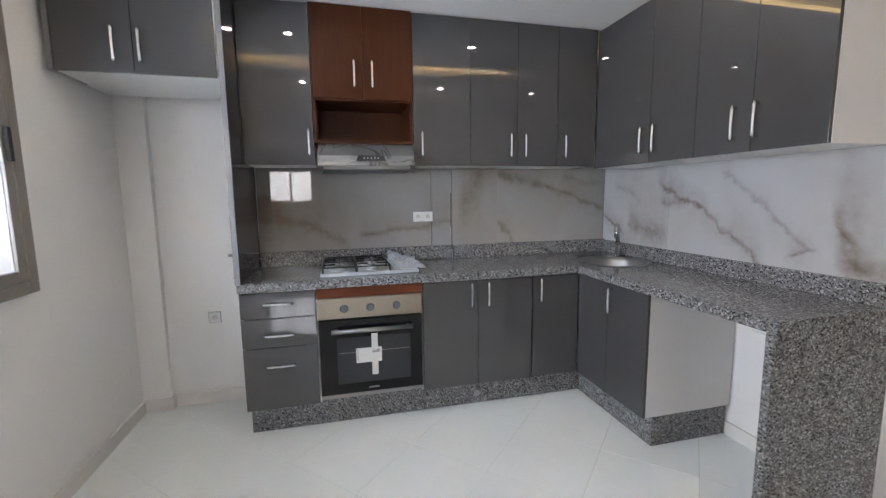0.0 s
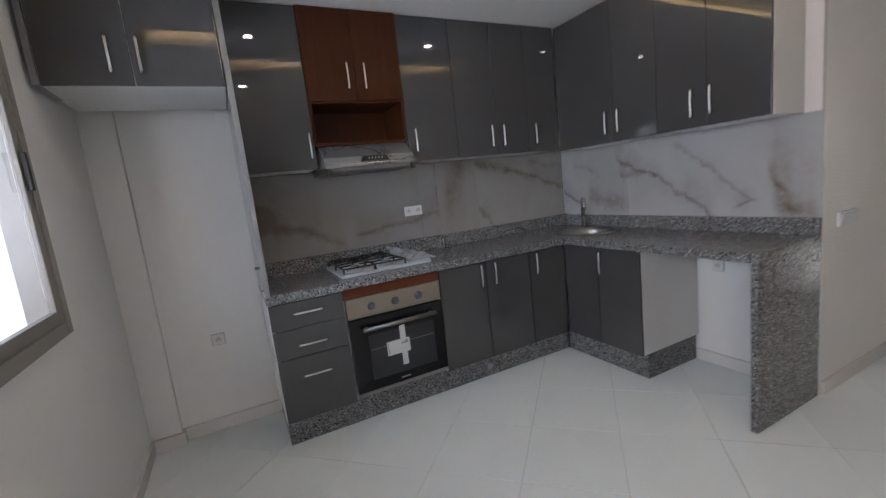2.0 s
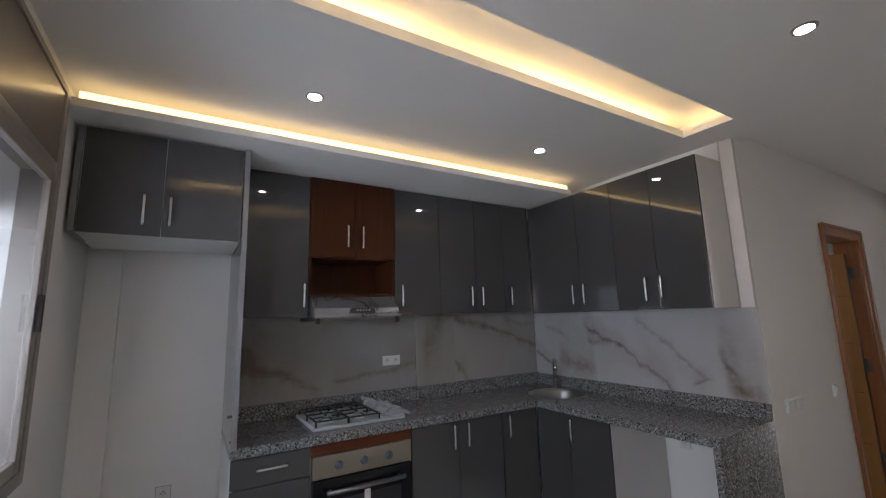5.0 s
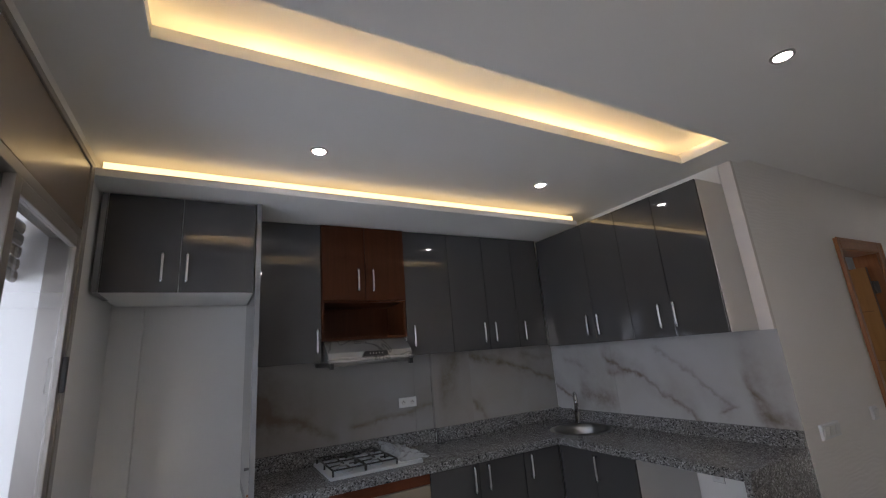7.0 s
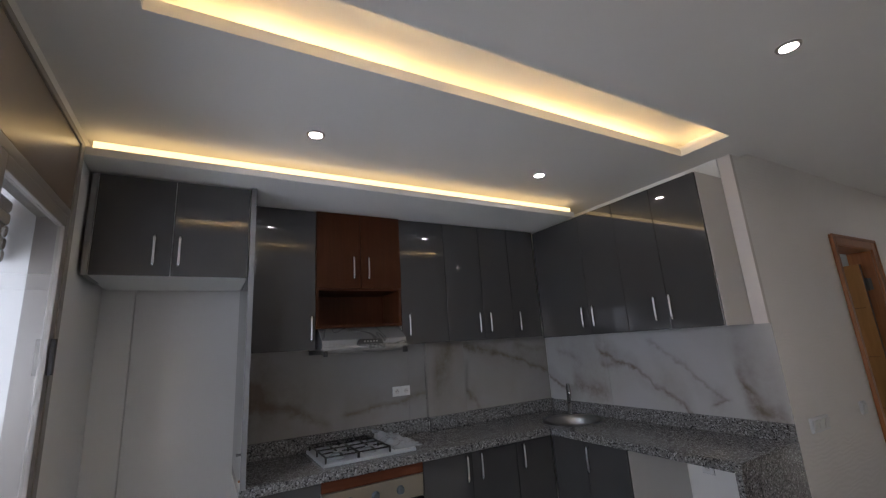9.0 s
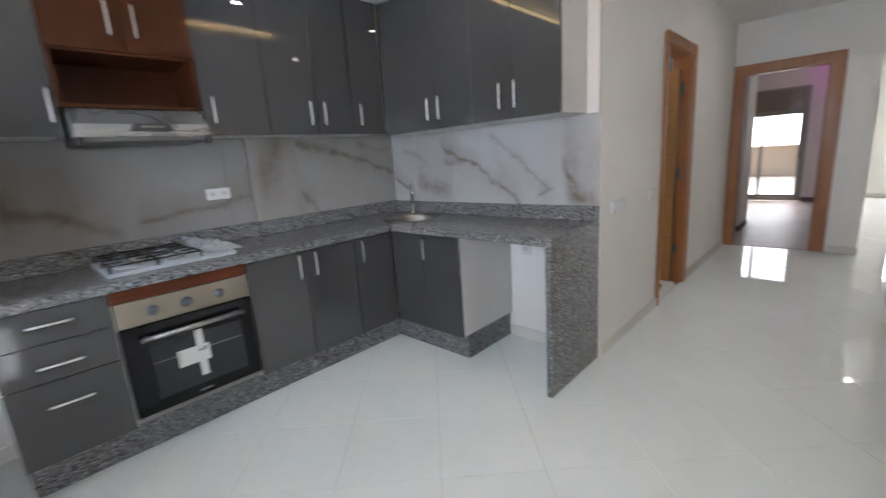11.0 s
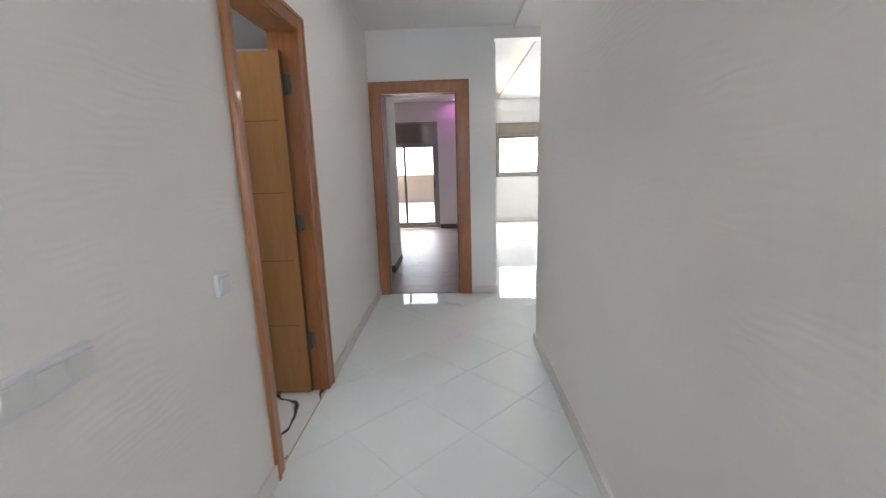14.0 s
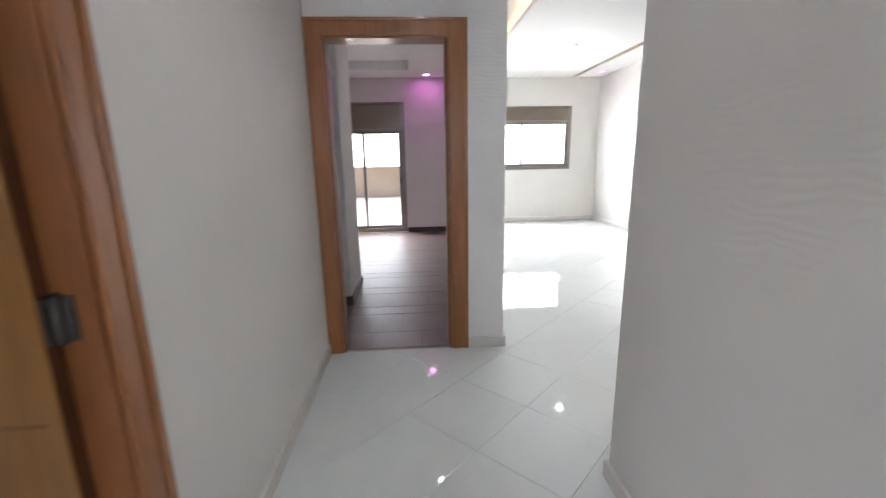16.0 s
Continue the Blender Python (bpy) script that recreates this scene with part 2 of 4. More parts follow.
LEAF_WOOD = wood_mat("honey_door_wood", (0.29, 0.135, 0.035), (0.38, 0.185, 0.054), (1, 1, 0.12), 0.35, 14)
EDGE_WOOD = wood_mat("dark_brown_edge_wood", (0.075, 0.026, 0.009), (0.115, 0.042, 0.014))
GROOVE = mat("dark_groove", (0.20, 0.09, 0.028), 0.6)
DIAMOND = mat("dark_brown_inlay", (0.035, 0.018, 0.012), 0.25)
CHROME = mat("chrome", (0.72, 0.72, 0.72), 0.10, 1.0)
DARK_CHROME = mat("shaded_chrome", (0.74, 0.74, 0.745), 0.28, 1.0)
STEEL = mat("brushed_steel", (0.31, 0.303, 0.295), 0.30, 1.0)
BEIGE_STEEL = mat("champagne_steel", (0.31, 0.268, 0.215), 0.36, 0.75)
BLACK_GLASS = mat("black_oven_glass", (0.006, 0.006, 0.007), 0.04)
OVEN_IN = mat("oven_window_glass", (0.030, 0.032, 0.035), 0.05)
BLACK = mat("black_plastic", (0.018, 0.018, 0.018), 0.4)
IRON = mat("black_enamel_iron", (0.012, 0.012, 0.012), 0.45)
WHITE_PL = mat("white_plastic", (0.68, 0.68, 0.67), 0.3)
# Switch plate white, greyed so the shade lines round the rockers show.
SWITCH_PL = mat("shade_grey_plastic", (0.70, 0.71, 0.73), 0.3)
PAPER = mat("white_sticker_paper", (0.62, 0.62, 0.60), 0.6)
GREY_PRINT = mat("grey_print", (0.25, 0.25, 0.25), 0.6)
KNOB = mat("grey_blue_knob", (0.10, 0.12, 0.135), 0.35, 0.4)


def film_mat():
    m = mat("wrapped_steel_film", (0.62, 0.62, 0.62), 0.18, 0.6)
    v = coords(m)
    w = noise_tex(m, v, 4.5, 3, 0.5, 0.8)
    link(m, ramp(m, w, [(0.47, (0.30, 0.303, 0.305)), (0.5, (0.12, 0.122, 0.125)), (0.53, (0.30, 0.303, 0.305))]), bsdf(m).inputs["Base Color"])
    bump(m, w, 0.5, 0.01)
    return m


FILM = film_mat()


def crumple_mat():
    m = mat("crumpled_clear_film", (0.55, 0.58, 0.62), 0.15)
    b = bsdf(m)
    b.inputs["Alpha"].default_value = 0.55
    bump(m, noise_tex(m, coords(m), 30, 4, 0.6, 1.0), 0.8, 0.01)
    return m


CRUMPLE = crumple_mat()
for m_dark in (BLACK_GLASS, OVEN_IN):
    bsdf(m_dark).inputs["Specular IOR Level"].default_value = 0.3
ALU = gloss("taupe_aluminium", (0.22, 0.195, 0.17), 0.35)
SHUT = gloss("bronze_shutter_panel", (0.21, 0.165, 0.125), 0.25)
# Black of the window latches and of the shadow line painted in door_2's rebate.
LATCH_SHADE_BLACK = mat("latch_and_shade_black", (0.02, 0.02, 0.02), 0.6)


def glass_mat():
    m = mat("clear_glass", (1, 1, 1), 0.0)
    bsdf(m).inputs["Transmission Weight"].default_value = 1.0
    bsdf(m).inputs["IOR"].default_value = 1.35
    return m


GLASS = glass_mat()


def lamp_mat(name, color, strength):
    m = mat(name, color, 0.5)
    bsdf(m).inputs["Emission Color"].default_value = (*color, 1)
    bsdf(m).inputs["Emission Strength"].default_value = strength
    return m


LED = lamp_mat("warm_led_strip", (1.0, 0.74, 0.34), 8.0)
LED_BACK = lamp_mat("warm_led_tape", (1.0, 0.76, 0.42), 24)
LED_TUBE = lamp_mat("warm_led_tube", (1.0, 0.75, 0.36), 2.8)
LED_LIV = lamp_mat("soft_led_strip", (1.0, 0.68, 0.38), 8)
SPOT = lamp_mat("white_spot_lens", (1.0, 0.98, 0.96), 185)
PINK_DIM = lamp_mat("faint_pink_spot_lens", (1.0, 0.45, 0.95), 9)
PINK = lamp_mat("pink_spot_lens", (1.0, 0.25, 0.95), 42)
BULB = lamp_mat("white_bulb", (1.0, 0.96, 0.9), 8)
PARAPET = plaster("beige_parapet", (0.45, 0.36, 0.27), 0.06, 0.8)
TERRACE = plaster("terrace_tile", (0.62, 0.58, 0.52), 0.05, 0.5)
GROUND = plaster("far_ground", (0.30, 0.27, 0.22), 0.08, 0.9)


# ---- builders ----
def add_box(bm, x0, x1, y0, y1, z0, z1, bevel=0.0):
    vs = [bm.verts.new((x, y, z)) for x in (x0, x1) for y in (y0, y1) for z in (z0, z1)]
    fs = [bm.faces.new([vs[i] for i in f]) for f in ((0, 1, 3, 2), (4, 6, 7, 5), (0, 4, 5, 1), (2, 3, 7, 6), (0, 2, 6, 4), (1, 5, 7, 3))]
    if bevel:
        es = list({e for f in fs for e in f.edges})
        bmesh.ops.bevel(bm, geom=es, offset=bevel, segments=2, affect="EDGES", profile=0.6)
    return bm


def boxes(*dims, bevel=0.0):
    bm = bmesh.new()
    for d in dims:
        add_box(bm, *d, bevel=bevel)
    return bm


def add_tube(bm, pts, r, seg=10, caps=True):
    """A round tube along the points."""
    rings = []
    pts = [Vector(p) for p in pts]
    side = None
    for i, p in enumerate(pts):
        d = (pts[min(i + 1, len(pts) - 1)] - pts[max(i - 1, 0)]).normalized()
        if side is None:
            side = d.orthogonal().normalized()
        side = (side - d * side.dot(d)).normalized()
        other = d.cross(side)
        rr = r[i] if isinstance(r, (list, tuple)) else r
        rings.append([bm.verts.new(p + rr * (math.cos(a) * side + math.sin(a) * other)) for a in [2 * math.pi * k / seg for k in range(seg)]])
    for a, b in zip(rings, rings[1:]):
        for k in range(seg):
            f = bm.faces.new((a[k], a[(k + 1) % seg], b[(k + 1) % seg], b[k]))
            f.smooth = True
    if caps:
        bm.faces.new(rings[0][::-1])
        bm.faces.new(rings[-1])
    return bm


def tube(pts, r, seg=10):
    return add_tube(bmesh.new(), pts, r, seg)


def prism(poly, axis, a0, a1, bevel=0.0):
    """A solid with the outline poly, drawn in the plane across axis, from a0 to a1."""
    bm = bmesh.new()

    def p(u, v, a):
        return {"x": (a, u, v), "y": (u, a, v), "z": (u, v, a)}[axis]

    lo = [bm.verts.new(p(u, v, a0)) for u, v in poly]
    hi = [bm.verts.new(p(u, v, a1)) for u, v in poly]
    bm.faces.new(lo)
    bm.faces.new(hi[::-1])
    n = len(poly)
    for i in range(n):
        bm.faces.new((lo[i], hi[i], hi[(i + 1) % n], lo[(i + 1) % n]))
    bmesh.ops.recalc_face_normals(bm, faces=bm.faces)
    if bevel:
        bmesh.ops.bevel(bm, geom=list(bm.edges), offset=bevel, segments=2, affect="EDGES", profile=0.6)
    return bm


def as_mesh(name, bm, material):
    me = bpy.data.meshes.new(name)
    bmesh.ops.recalc_face_normals(bm, faces=bm.faces)
    bm.to_mesh(me)
    bm.free()
    me.materials.append(material)
    return me


def base_of(ob):
    while ob.parent:
        ob = ob.parent
    return ob.location


def part(name, bm, material, parent, label=""):
    """One mesh under a thing or a part, from a bmesh in world coordinates."""
    bmesh.ops.translate(bm, verts=bm.verts, vec=-Vector(base_of(parent)))
    ob = new(name, as_mesh(name, bm, material))
    ob.parent = parent
    return tagged(ob, label)


def thing(name, loc, label, category, group=""):
    ob = new(name)
    ob.location = loc
    ob.empty_display_size = 0.05
    return tagged(ob, label, category, group)


def solid(name, bm, material, label, category, group="", kind=""):
    ob = new(name, as_mesh(name, bm, material))
    return tagged(ob, label, category, group, kind)


def struct(name, bm, material, label, category):
    return solid(name, bm, material, label, category, kind="structure")


# ---- large structure ----
XL, XR, YB, YC, YS, XE, XS = 0.10, 3.66, 4.62, 2.62, 1.12, 7.72, 2.375
KC, CC = 2.735, 2.78

struct("floor", boxes((-0.2, 13.8, -2.1, 4.8, -0.10, -0.004), (-1.35, XS + 0.15, -5.15, -2.1, -0.10, -0.004), (-1.35, -0.2, -2.1, -1.2, -0.10, -0.004)), GROUT, "grout bed under the polished floor tiles", "floor")
struct("wall_west", boxes((-0.17, XL, 1.1, 2.2, 0, 3.0), (-0.17, XL, -1.35, 0.1, 0, 3.0), (-0.17, XL, 0.1, 1.1, 0, 1.15), (-0.17, XL, 0.1, 1.1, 2.35, 3.0), (-0.17, XL, 3.65, 4.8, 0, 3.0), (-0.17, XL, 2.2, 3.65, 0, 1.045), (-0.17, XL, 2.2, 3.65, 2.62, 3.0)), WALL, "smooth white painted kitchen wall round the window", "wall")
struct("wall_north", boxes((XL, XR + 0.15, YB, 4.8, 0, 3.0), (XR + 0.15, 7.72, YB, 4.8, 0, 3.0)), WALL, "smooth white painted wall behind the cabinets", "wall")
struct("wall_kitchen_east", boxes((XR, XR + 0.15, YC + 0.15, YB, 0, 3.0)), WALL, "white painted wall beside the sink", "wall")
struct("wall_corridor_north", boxes((XR, 4.91, YC, YC + 0.15, 0, 3.0), (5.69, XE, YC, YC + 0.15, 0, 3.0), (4.91, 5.69, YC, YC + 0.15, 2.215, 3.0)), TEXW, "cream corridor wall with wavy textured paint", "wall")
struct("wall_corridor_south", boxes((XS, 6.35, YS - 0.15, YS, 0, 3.0)), TEXW, "cream corridor wall with wavy textured paint", "wall")
struct("wall_corridor_end", boxes((XE, XE + 0.15, 1.316, 1.69, 0, 3.0), (XE, XE + 0.15, 2.525, 4.8, 0, 3.0), (XE, XE + 0.15, 1.69, 2.525, 2.19, 3.0), (XE, XE + 0.15, -2.1, 1.316, 2.66, 3.0), (XE, XE + 0.15, -2.1, -0.60, 0, 2.66)), TEXW, "cream end wall with a doorway and an open passage", "wall")
struct("wall_hall_south", boxes((6.20, XE, -0.75, -0.60, 0, 3.0), (6.20, 6.35, -0.60, YS - 0.15, 0, 3.0)), TEXW, "cream wall of the side hall", "wall")
struct("wall_rear", boxes((0.81, XS + 0.15, -5.15, -5.0, 0, 3.0), (-1.35, -0.47, -5.15, -5.0, 0, 3.0), (-0.47, 0.81, -5.15, -5.0, 0, 1.13), (-0.47, 0.81, -5.15, -5.0, 2.37, 3.0)), WALL, "white painted far wall of the room behind the kitchen, with a window", "wall")
struct("wall_rear_west", boxes((-1.35, -1.2, -5.0, -1.35, 0, 3.0), (-1.35, -0.17, -1.35, -1.2, 0, 3.0)), WALL, "white painted side wall of the room behind the kitchen", "wall")
struct("wall_rear_east", boxes((XS, XS + 0.15, -5.0, YS - 0.15, 0, 3.0)), WALL, "white painted side wall of the room behind the kitchen", "wall")
struct("wall_living_east", boxes((13.6, 13.8, -2.1, -1.305, 0, 3.2), (13.6, 13.8, 0.75, 1.37, 0, 3.2), (13.6, 13.8, -1.305, 0.75, 0, 1.09), (13.6, 13.8, -1.305, 0.75, 2.35, 3.2)), LWALL, "warm white living room wall round the window", "wall")
struct("wall_living_south", boxes((XE + 0.15, 13.6, -2.1, -1.88, 0, 3.2)), textured_paint("white_wavy_paint", (0.80, 0.78, 0.74)), "white wall with a wavy relief in the living room", "wall")
struct("wall_partition", boxes((XE + 0.15, 13.6, 1.29, 1.37, 0, 3.2)), LWALL, "white partition wall between living room and bedroom", "wall")
# The pink spot's glow is put into this wall's colour as a faint tint.
struct("wall_bedroom_east", boxes((12.67, 12.87, 1.37, 2.105, 0, 3.2), (12.67, 12.87, 3.60, 4.8, 0, 3.2), (12.67, 12.87, 2.105, 3.60, 2.35, 3.2)), plaster("lamp_tinted_paint", (0.72, 0.66, 0.66)), "pale wall round the terrace door", "wall")
struct("wall_bedroom_north", boxes((XE + 0.15, 12.67, 4.62, 4.8, 0, 3.2)), WALL, "white bedroom wall", "wall")
struct("wall_closet_block", boxes((8.75, 9.50, 2.60, 4.62, 0, 2.78)), WALL, "white projecting wall block in the bedroom", "wall")
struct("pipe_chase", boxes((XL, 0.27, 4.565, YB, 0, 2.6), bevel=0.003), WALL, "narrow white boxed pipe chase in the corner", "wall")
struct("wall_filler", boxes((3.628, XR, YC, 2.70, 1.63, KC)), FILLER, "pale beige wall strip beside the upper cabinets", "wall")

# ceilings: a suspended kitchen ceiling with one lit slot, plain ceilings elsewhere
SX0, SX1, SY0, SY1 = 0.432, 3.34, 2.47, 2.768
struct("ceiling", boxes((XL, 3.75, YS, SY0, KC, KC + 0.025), (XL, SX0, SY0, SY1, KC, KC + 0.025), (SX1, XR, SY0, SY1, KC, KC + 0.025), (XL, XR, SY1, YB, KC, KC + 0.025), (XR, 3.75, SY0, YC, KC, KC + 0.025),
                        (XL, XS, -1.2, YS, KC, KC + 0.025), (-1.2, XS, -5.0, -1.2, KC, KC + 0.025), (3.735, 3.75, YS, YC, KC + 0.025, CC + 0.02), (3.75, XE, YS, YC, CC, CC + 0.02), (6.35, XE, -0.6, YS, CC - 0.03, CC + 0.02)), CEIL, "white suspended plaster ceiling", "ceiling")
RT, CH = 2.862, 0.13
struct("ceiling_recess", boxes((SX0 - CH, SX1 + CH, SY0 - CH, SY1 + CH, RT, RT + 0.02), (SX0 - CH - 0.02, SX0 - CH, SY0 - CH, SY1 + CH, KC + 0.025, RT + 0.02), (SX1 + CH, SX1 + CH + 0.02, SY0 - CH, SY1 + CH, KC + 0.025, RT + 0.02),
                               (SX0 - CH, SX1 + CH, SY1 + CH, SY1 + CH + 0.02, KC + 0.025, RT + 0.02), (SX0 - CH, SX1 + CH, SY0 - CH - 0.02, SY0 - CH, KC + 0.025, RT + 0.02),
                               (SX0 - 0.012, SX1 + 0.012, SY1, SY1 + 0.012, KC + 0.025, KC + 0.05), (SX0 - 0.012, SX1 + 0.012, SY0 - 0.012, SY0, KC + 0.025, KC + 0.05), (SX0 - 0.012, SX0, SY0, SY1, KC + 0.025, KC + 0.05), (SX1, SX1 + 0.012, SY0, SY1, KC + 0.025, KC + 0.05)), CEIL, "white recessed light slot in the ceiling", "ceiling")
struct("ceiling_soffit", boxes((XL, 3.36, 3.765, YB, 2.618, 2.633), (XL, 3.36, 3.750, 3.765, 2.618, 2.658)), CEIL, "white dropped soffit above the cabinets", "ceiling")
struct("ceiling_fascia", boxes((3.62, XR, 2.702, YB, 2.603, KC)), CEIL, "white boxed strip along the wall above the cabinets", "ceiling")
struct("ceiling_roof", boxes((-0.2, 13.8, -2.1, 4.8, 3.2, 3.3), (-1.35, XS + 0.15, -5.15, -1.2, 3.0, 3.1), (XL, XE, -1.2, 4.62, 2.94, 2.96)), CEIL, "plain roof slab", "ceiling")
struct("ceiling_bathroom", boxes((XR + 0.15, XE, YC + 0.15, YB, 2.62, 2.64)), CEIL, "white bathroom ceiling", "ceiling")
LC = 2.90
struct("ceiling_living", boxes((XE + 0.15, 13.6, -1.88, -1.36, LC, LC + 0.02), (XE + 0.15, 13.6, -1.25, 0.69, LC, LC + 0.02), (XE + 0.15, 13.6, 0.93, 1.29, LC, LC + 0.02),
                               (XE + 0.15, 13.6, 0.55, 1.10, LC + 0.13, LC + 0.15), (XE + 0.15, 13.6, -1.50, -1.10, LC + 0.13, LC + 0.15),
                               (XE + 0.15, 13.6, 0.678, 0.69, LC + 0.02, LC + 0.05), (XE + 0.15, 13.6, 0.93, 0.942, LC + 0.02, LC + 0.13)), CEIL, "white living room ceiling with long lit slots", "ceiling")
struct("ceiling_bedroom", boxes((XE + 0.15, 12.67, 1.37, 2.0, 2.76, 2.78), (12.0, 12.67, 2.0, 4.62, 2.76, 2.78), (XE + 0.15, 12.0, 2.0, 4.62, 2.90, 2.92), (XE + 0.15, 12.0, 1.985, 2.0, 2.76, 2.92), (11.985, 12.0, 2.0, 4.62, 2.78, 2.92)), CEIL, "white stepped bedroom ceiling", "ceiling")

# skirting
SK = 0.082
for name, d in (("baseboard_west", (XL, XL + 0.018, -1.2, 4.565, 0, SK)), ("baseboard_chase", (XL + 0.018, 0.288, 4.547, 4.565, 0, SK)), ("baseboard_chase_side", (0.27, 0.288, 4.565, YB - 0.018, 0, SK)),
                ("baseboard_alcove", (0.27, 0.865, YB - 0.018, YB, 0, SK)), ("baseboard_under_counter", (XR - 0.018, XR, 2.655, 3.33, 0, SK)),
                ("baseboard_corridor_north", (XR + 0.01, 4.857, YC - 0.018, YC, 0, SK)), ("baseboard_corridor_north_far", (5.76, XE, YC - 0.018, YC, 0, SK)),
                ("baseboard_corridor_south", (XS - 0.018, 6.368, YS, YS + 0.018, 0, SK)), ("baseboard_corridor_south_end", (6.35, 6.368, YS - 0.15, YS, 0, SK)),
                ("baseboard_end", (XE - 0.018, XE, 1.298, 1.583, 0, SK)), ("baseboard_end_return", (XE, XE + 0.15, 1.298, 1.316, 0, SK)),
                ("baseboard_living_east", (13.582, 13.6, -1.88, 1.29, 0, SK)), ("baseboard_living_south", (XE + 0.15, 13.582, -1.88, -1.862, 0, SK))):
    struct(name, boxes(d, bevel=0.002), SKIRT, "pale polished tile skirting along the wall", "skirting")
for name, d in (("baseboard_bedroom_east", (12.655, 12.67, 1.37, 2.10, 0, 0.09)), ("baseboard_closet_front", (8.735, 8.75, 2.585, 4.0, 0, 0.09)), ("baseboard_closet_side", (8.75, 9.50, 2.585, 2.60, 0, 0.09)), ("baseboard_bedroom_south", (7.9, 12.655, 1.37, 1.385, 0, 0.09))):
    struct(name, boxes(d, bevel=0.002), BROWN_SKIRT, "dark brown tile skirting in the bedroom", "skirting")

struct("floor_bedroom", boxes((7.76, 12.67, 1.37, 4.62, -0.0039, -0.0025)), BROWN_SKIRT, "dark grout bed under the bedroom tiles", "floor")
# outdoors
struct("ground", boxes((-400, 600, -500, 500, -10.2, -10)), GROUND, "far dusty ground below the building", "ground")
sky_white = lamp_mat("hazy_white_sky", (0.93, 0.96, 1.0), 3.0)
struct("backdrop", boxes((90, 90.5, -120, 120, -10, 60)), sky_white, "bright hazy white sky in the distance", "sky")
struct("terrace_floor", boxes((13.8, 19.6, 1.0, 9.0, -0.10, 0.02), (12.87, 13.8, 2.0, 9.0, -0.10, 0.02)), TERRACE, "pale terrace floor outside the bedroom", "terrace")
struct("terrace_parapet", boxes((19.5, 19.7, -3.0, 12.0, -0.1, 1.0), (19.46, 19.74, -3.0, 12.0, 1.0, 1.05)), PARAPET, "beige terrace parapet wall", "parapet")


# ---- windows and doors ----
def swing(axis, a0, a1, b0, b1, z0, z1):
    """A box in a wall across axis: a is depth through the wall, b runs along it."""
    return (a0, a1, b0, b1, z0, z1) if axis == "x" else (b0, b1, a0, a1, z0, z1)


def window(name, label, axis, face, inward, b0, b1, z0, z1, zs, trim=0.06, proud=0.035):
    """Sliding window: outer frame, shutter panel from zs up, two sashes with panes. face: the wall's inner face."""
    s = inward
    mid = (b0 + b1) / 2
    loc = (face, mid, z0) if axis == "x" else (mid, face, z0)
    w = thing(name, loc, label, "window")
    tagged(w, kind="structure")

    def bar(*spans):
        bm = bmesh.new()
        for a0, a1, c0, c1, e0, e1 in spans:
            lo, hi = sorted((face + s * a0, face + s * a1))
            add_box(bm, *swing(axis, lo, hi, c0, c1, e0, e1), bevel=0.004)
        return bm

    part("window_frame", bar((-0.10, proud - 0.005, b0, b0 + trim, z0, z1), (-0.10, proud, b1 - trim, b1, z0, z1), (-0.10, proud, b0 + trim, b1 - trim, z0, z0 + trim), (-0.10, proud, b0 + trim, b1 - trim, z1 - trim * 0.5, z1), (-0.10, proud - 0.005, b0 + trim, b1 - trim, zs, zs + 0.04)), ALU, w)
    part("shutter_panel", bar((-0.06, 0.012, b0 + trim, b1 - trim, zs + 0.04, z1 - trim * 0.5)), SHUT, w, "bronze shutter box panel")
    lo_z, hi_z = z0 + trim, zs
    for k, (c0, c1, d) in enumerate(((b0 + trim, mid + 0.025, -0.022), (mid - 0.025, b1 - trim, 0.014))):
        sash = part("sash", bar((d - 0.03, d, c0, c0 + 0.05, lo_z, hi_z), (d - 0.03, d, c1 - 0.05, c1, lo_z, hi_z), (d - 0.03, d, c0 + 0.05, c1 - 0.05, lo_z, lo_z + 0.05), (d - 0.03, d, c0 + 0.05, c1 - 0.05, hi_z - 0.05, hi_z)), ALU, w)
        lo, hi = sorted((face + s * (d - 0.018), face + s * (d - 0.012)))
        pane = part("pane", boxes(swing(axis, lo, hi, c0 + 0.05, c1 - 0.05, lo_z + 0.05, hi_z - 0.05)), GLASS, sash)
        pane.visible_shadow = False
        edge = c1 - 0.025 if k else c0 + 0.025
        part("latch", bar((d, d + 0.018, edge - 0.012, edge + 0.012, (lo_z + hi_z) / 2 - 0.07, (lo_z + hi_z) / 2 + 0.07)), LATCH_SHADE_BLACK, sash, "dark slim latch")
    return w


window("window_1", "taupe aluminium sliding kitchen window with bronze shutter box", "x", 0.12, 1, 2.15, 3.658, 1.045, 2.628, 2.25, 0.055, proud=0.018)
w1 = bpy.data.objects["window_1"]
# Slats added so that the top of the glass reads dark.
for k in range(5):
    z = 2.06 + 0.052 * k
    part("shutter_slat", prism([(-0.072, z), (-0.066, z + 0.012), (-0.066, z + 0.040), (-0.072, z + 0.050), (-0.080, z + 0.050), (-0.086, z + 0.026), (-0.080, z)], "y", 2.215, 3.635), SHUT, w1, "roller shutter slat added to darken the top of the pane")
window("window_2", "taupe aluminium sliding living room window, bright sky behind", "x", 13.6, -1, -1.305, 0.75, 1.09, 2.35, 2.04)
window("window_3", "aluminium sliding window in the room behind the kitchen", "y", -5.0, 1, -0.47, 0.81, 1.13, 2.37, 2.29, 0.04)
# Unseen window, added only to give the side lamp an opening.
window("added_window", "unseen sliding window added as the opening for the fill light", "x", 0.12, 1, 0.10, 1.10, 1.15, 2.35, 2.31, 0.045)
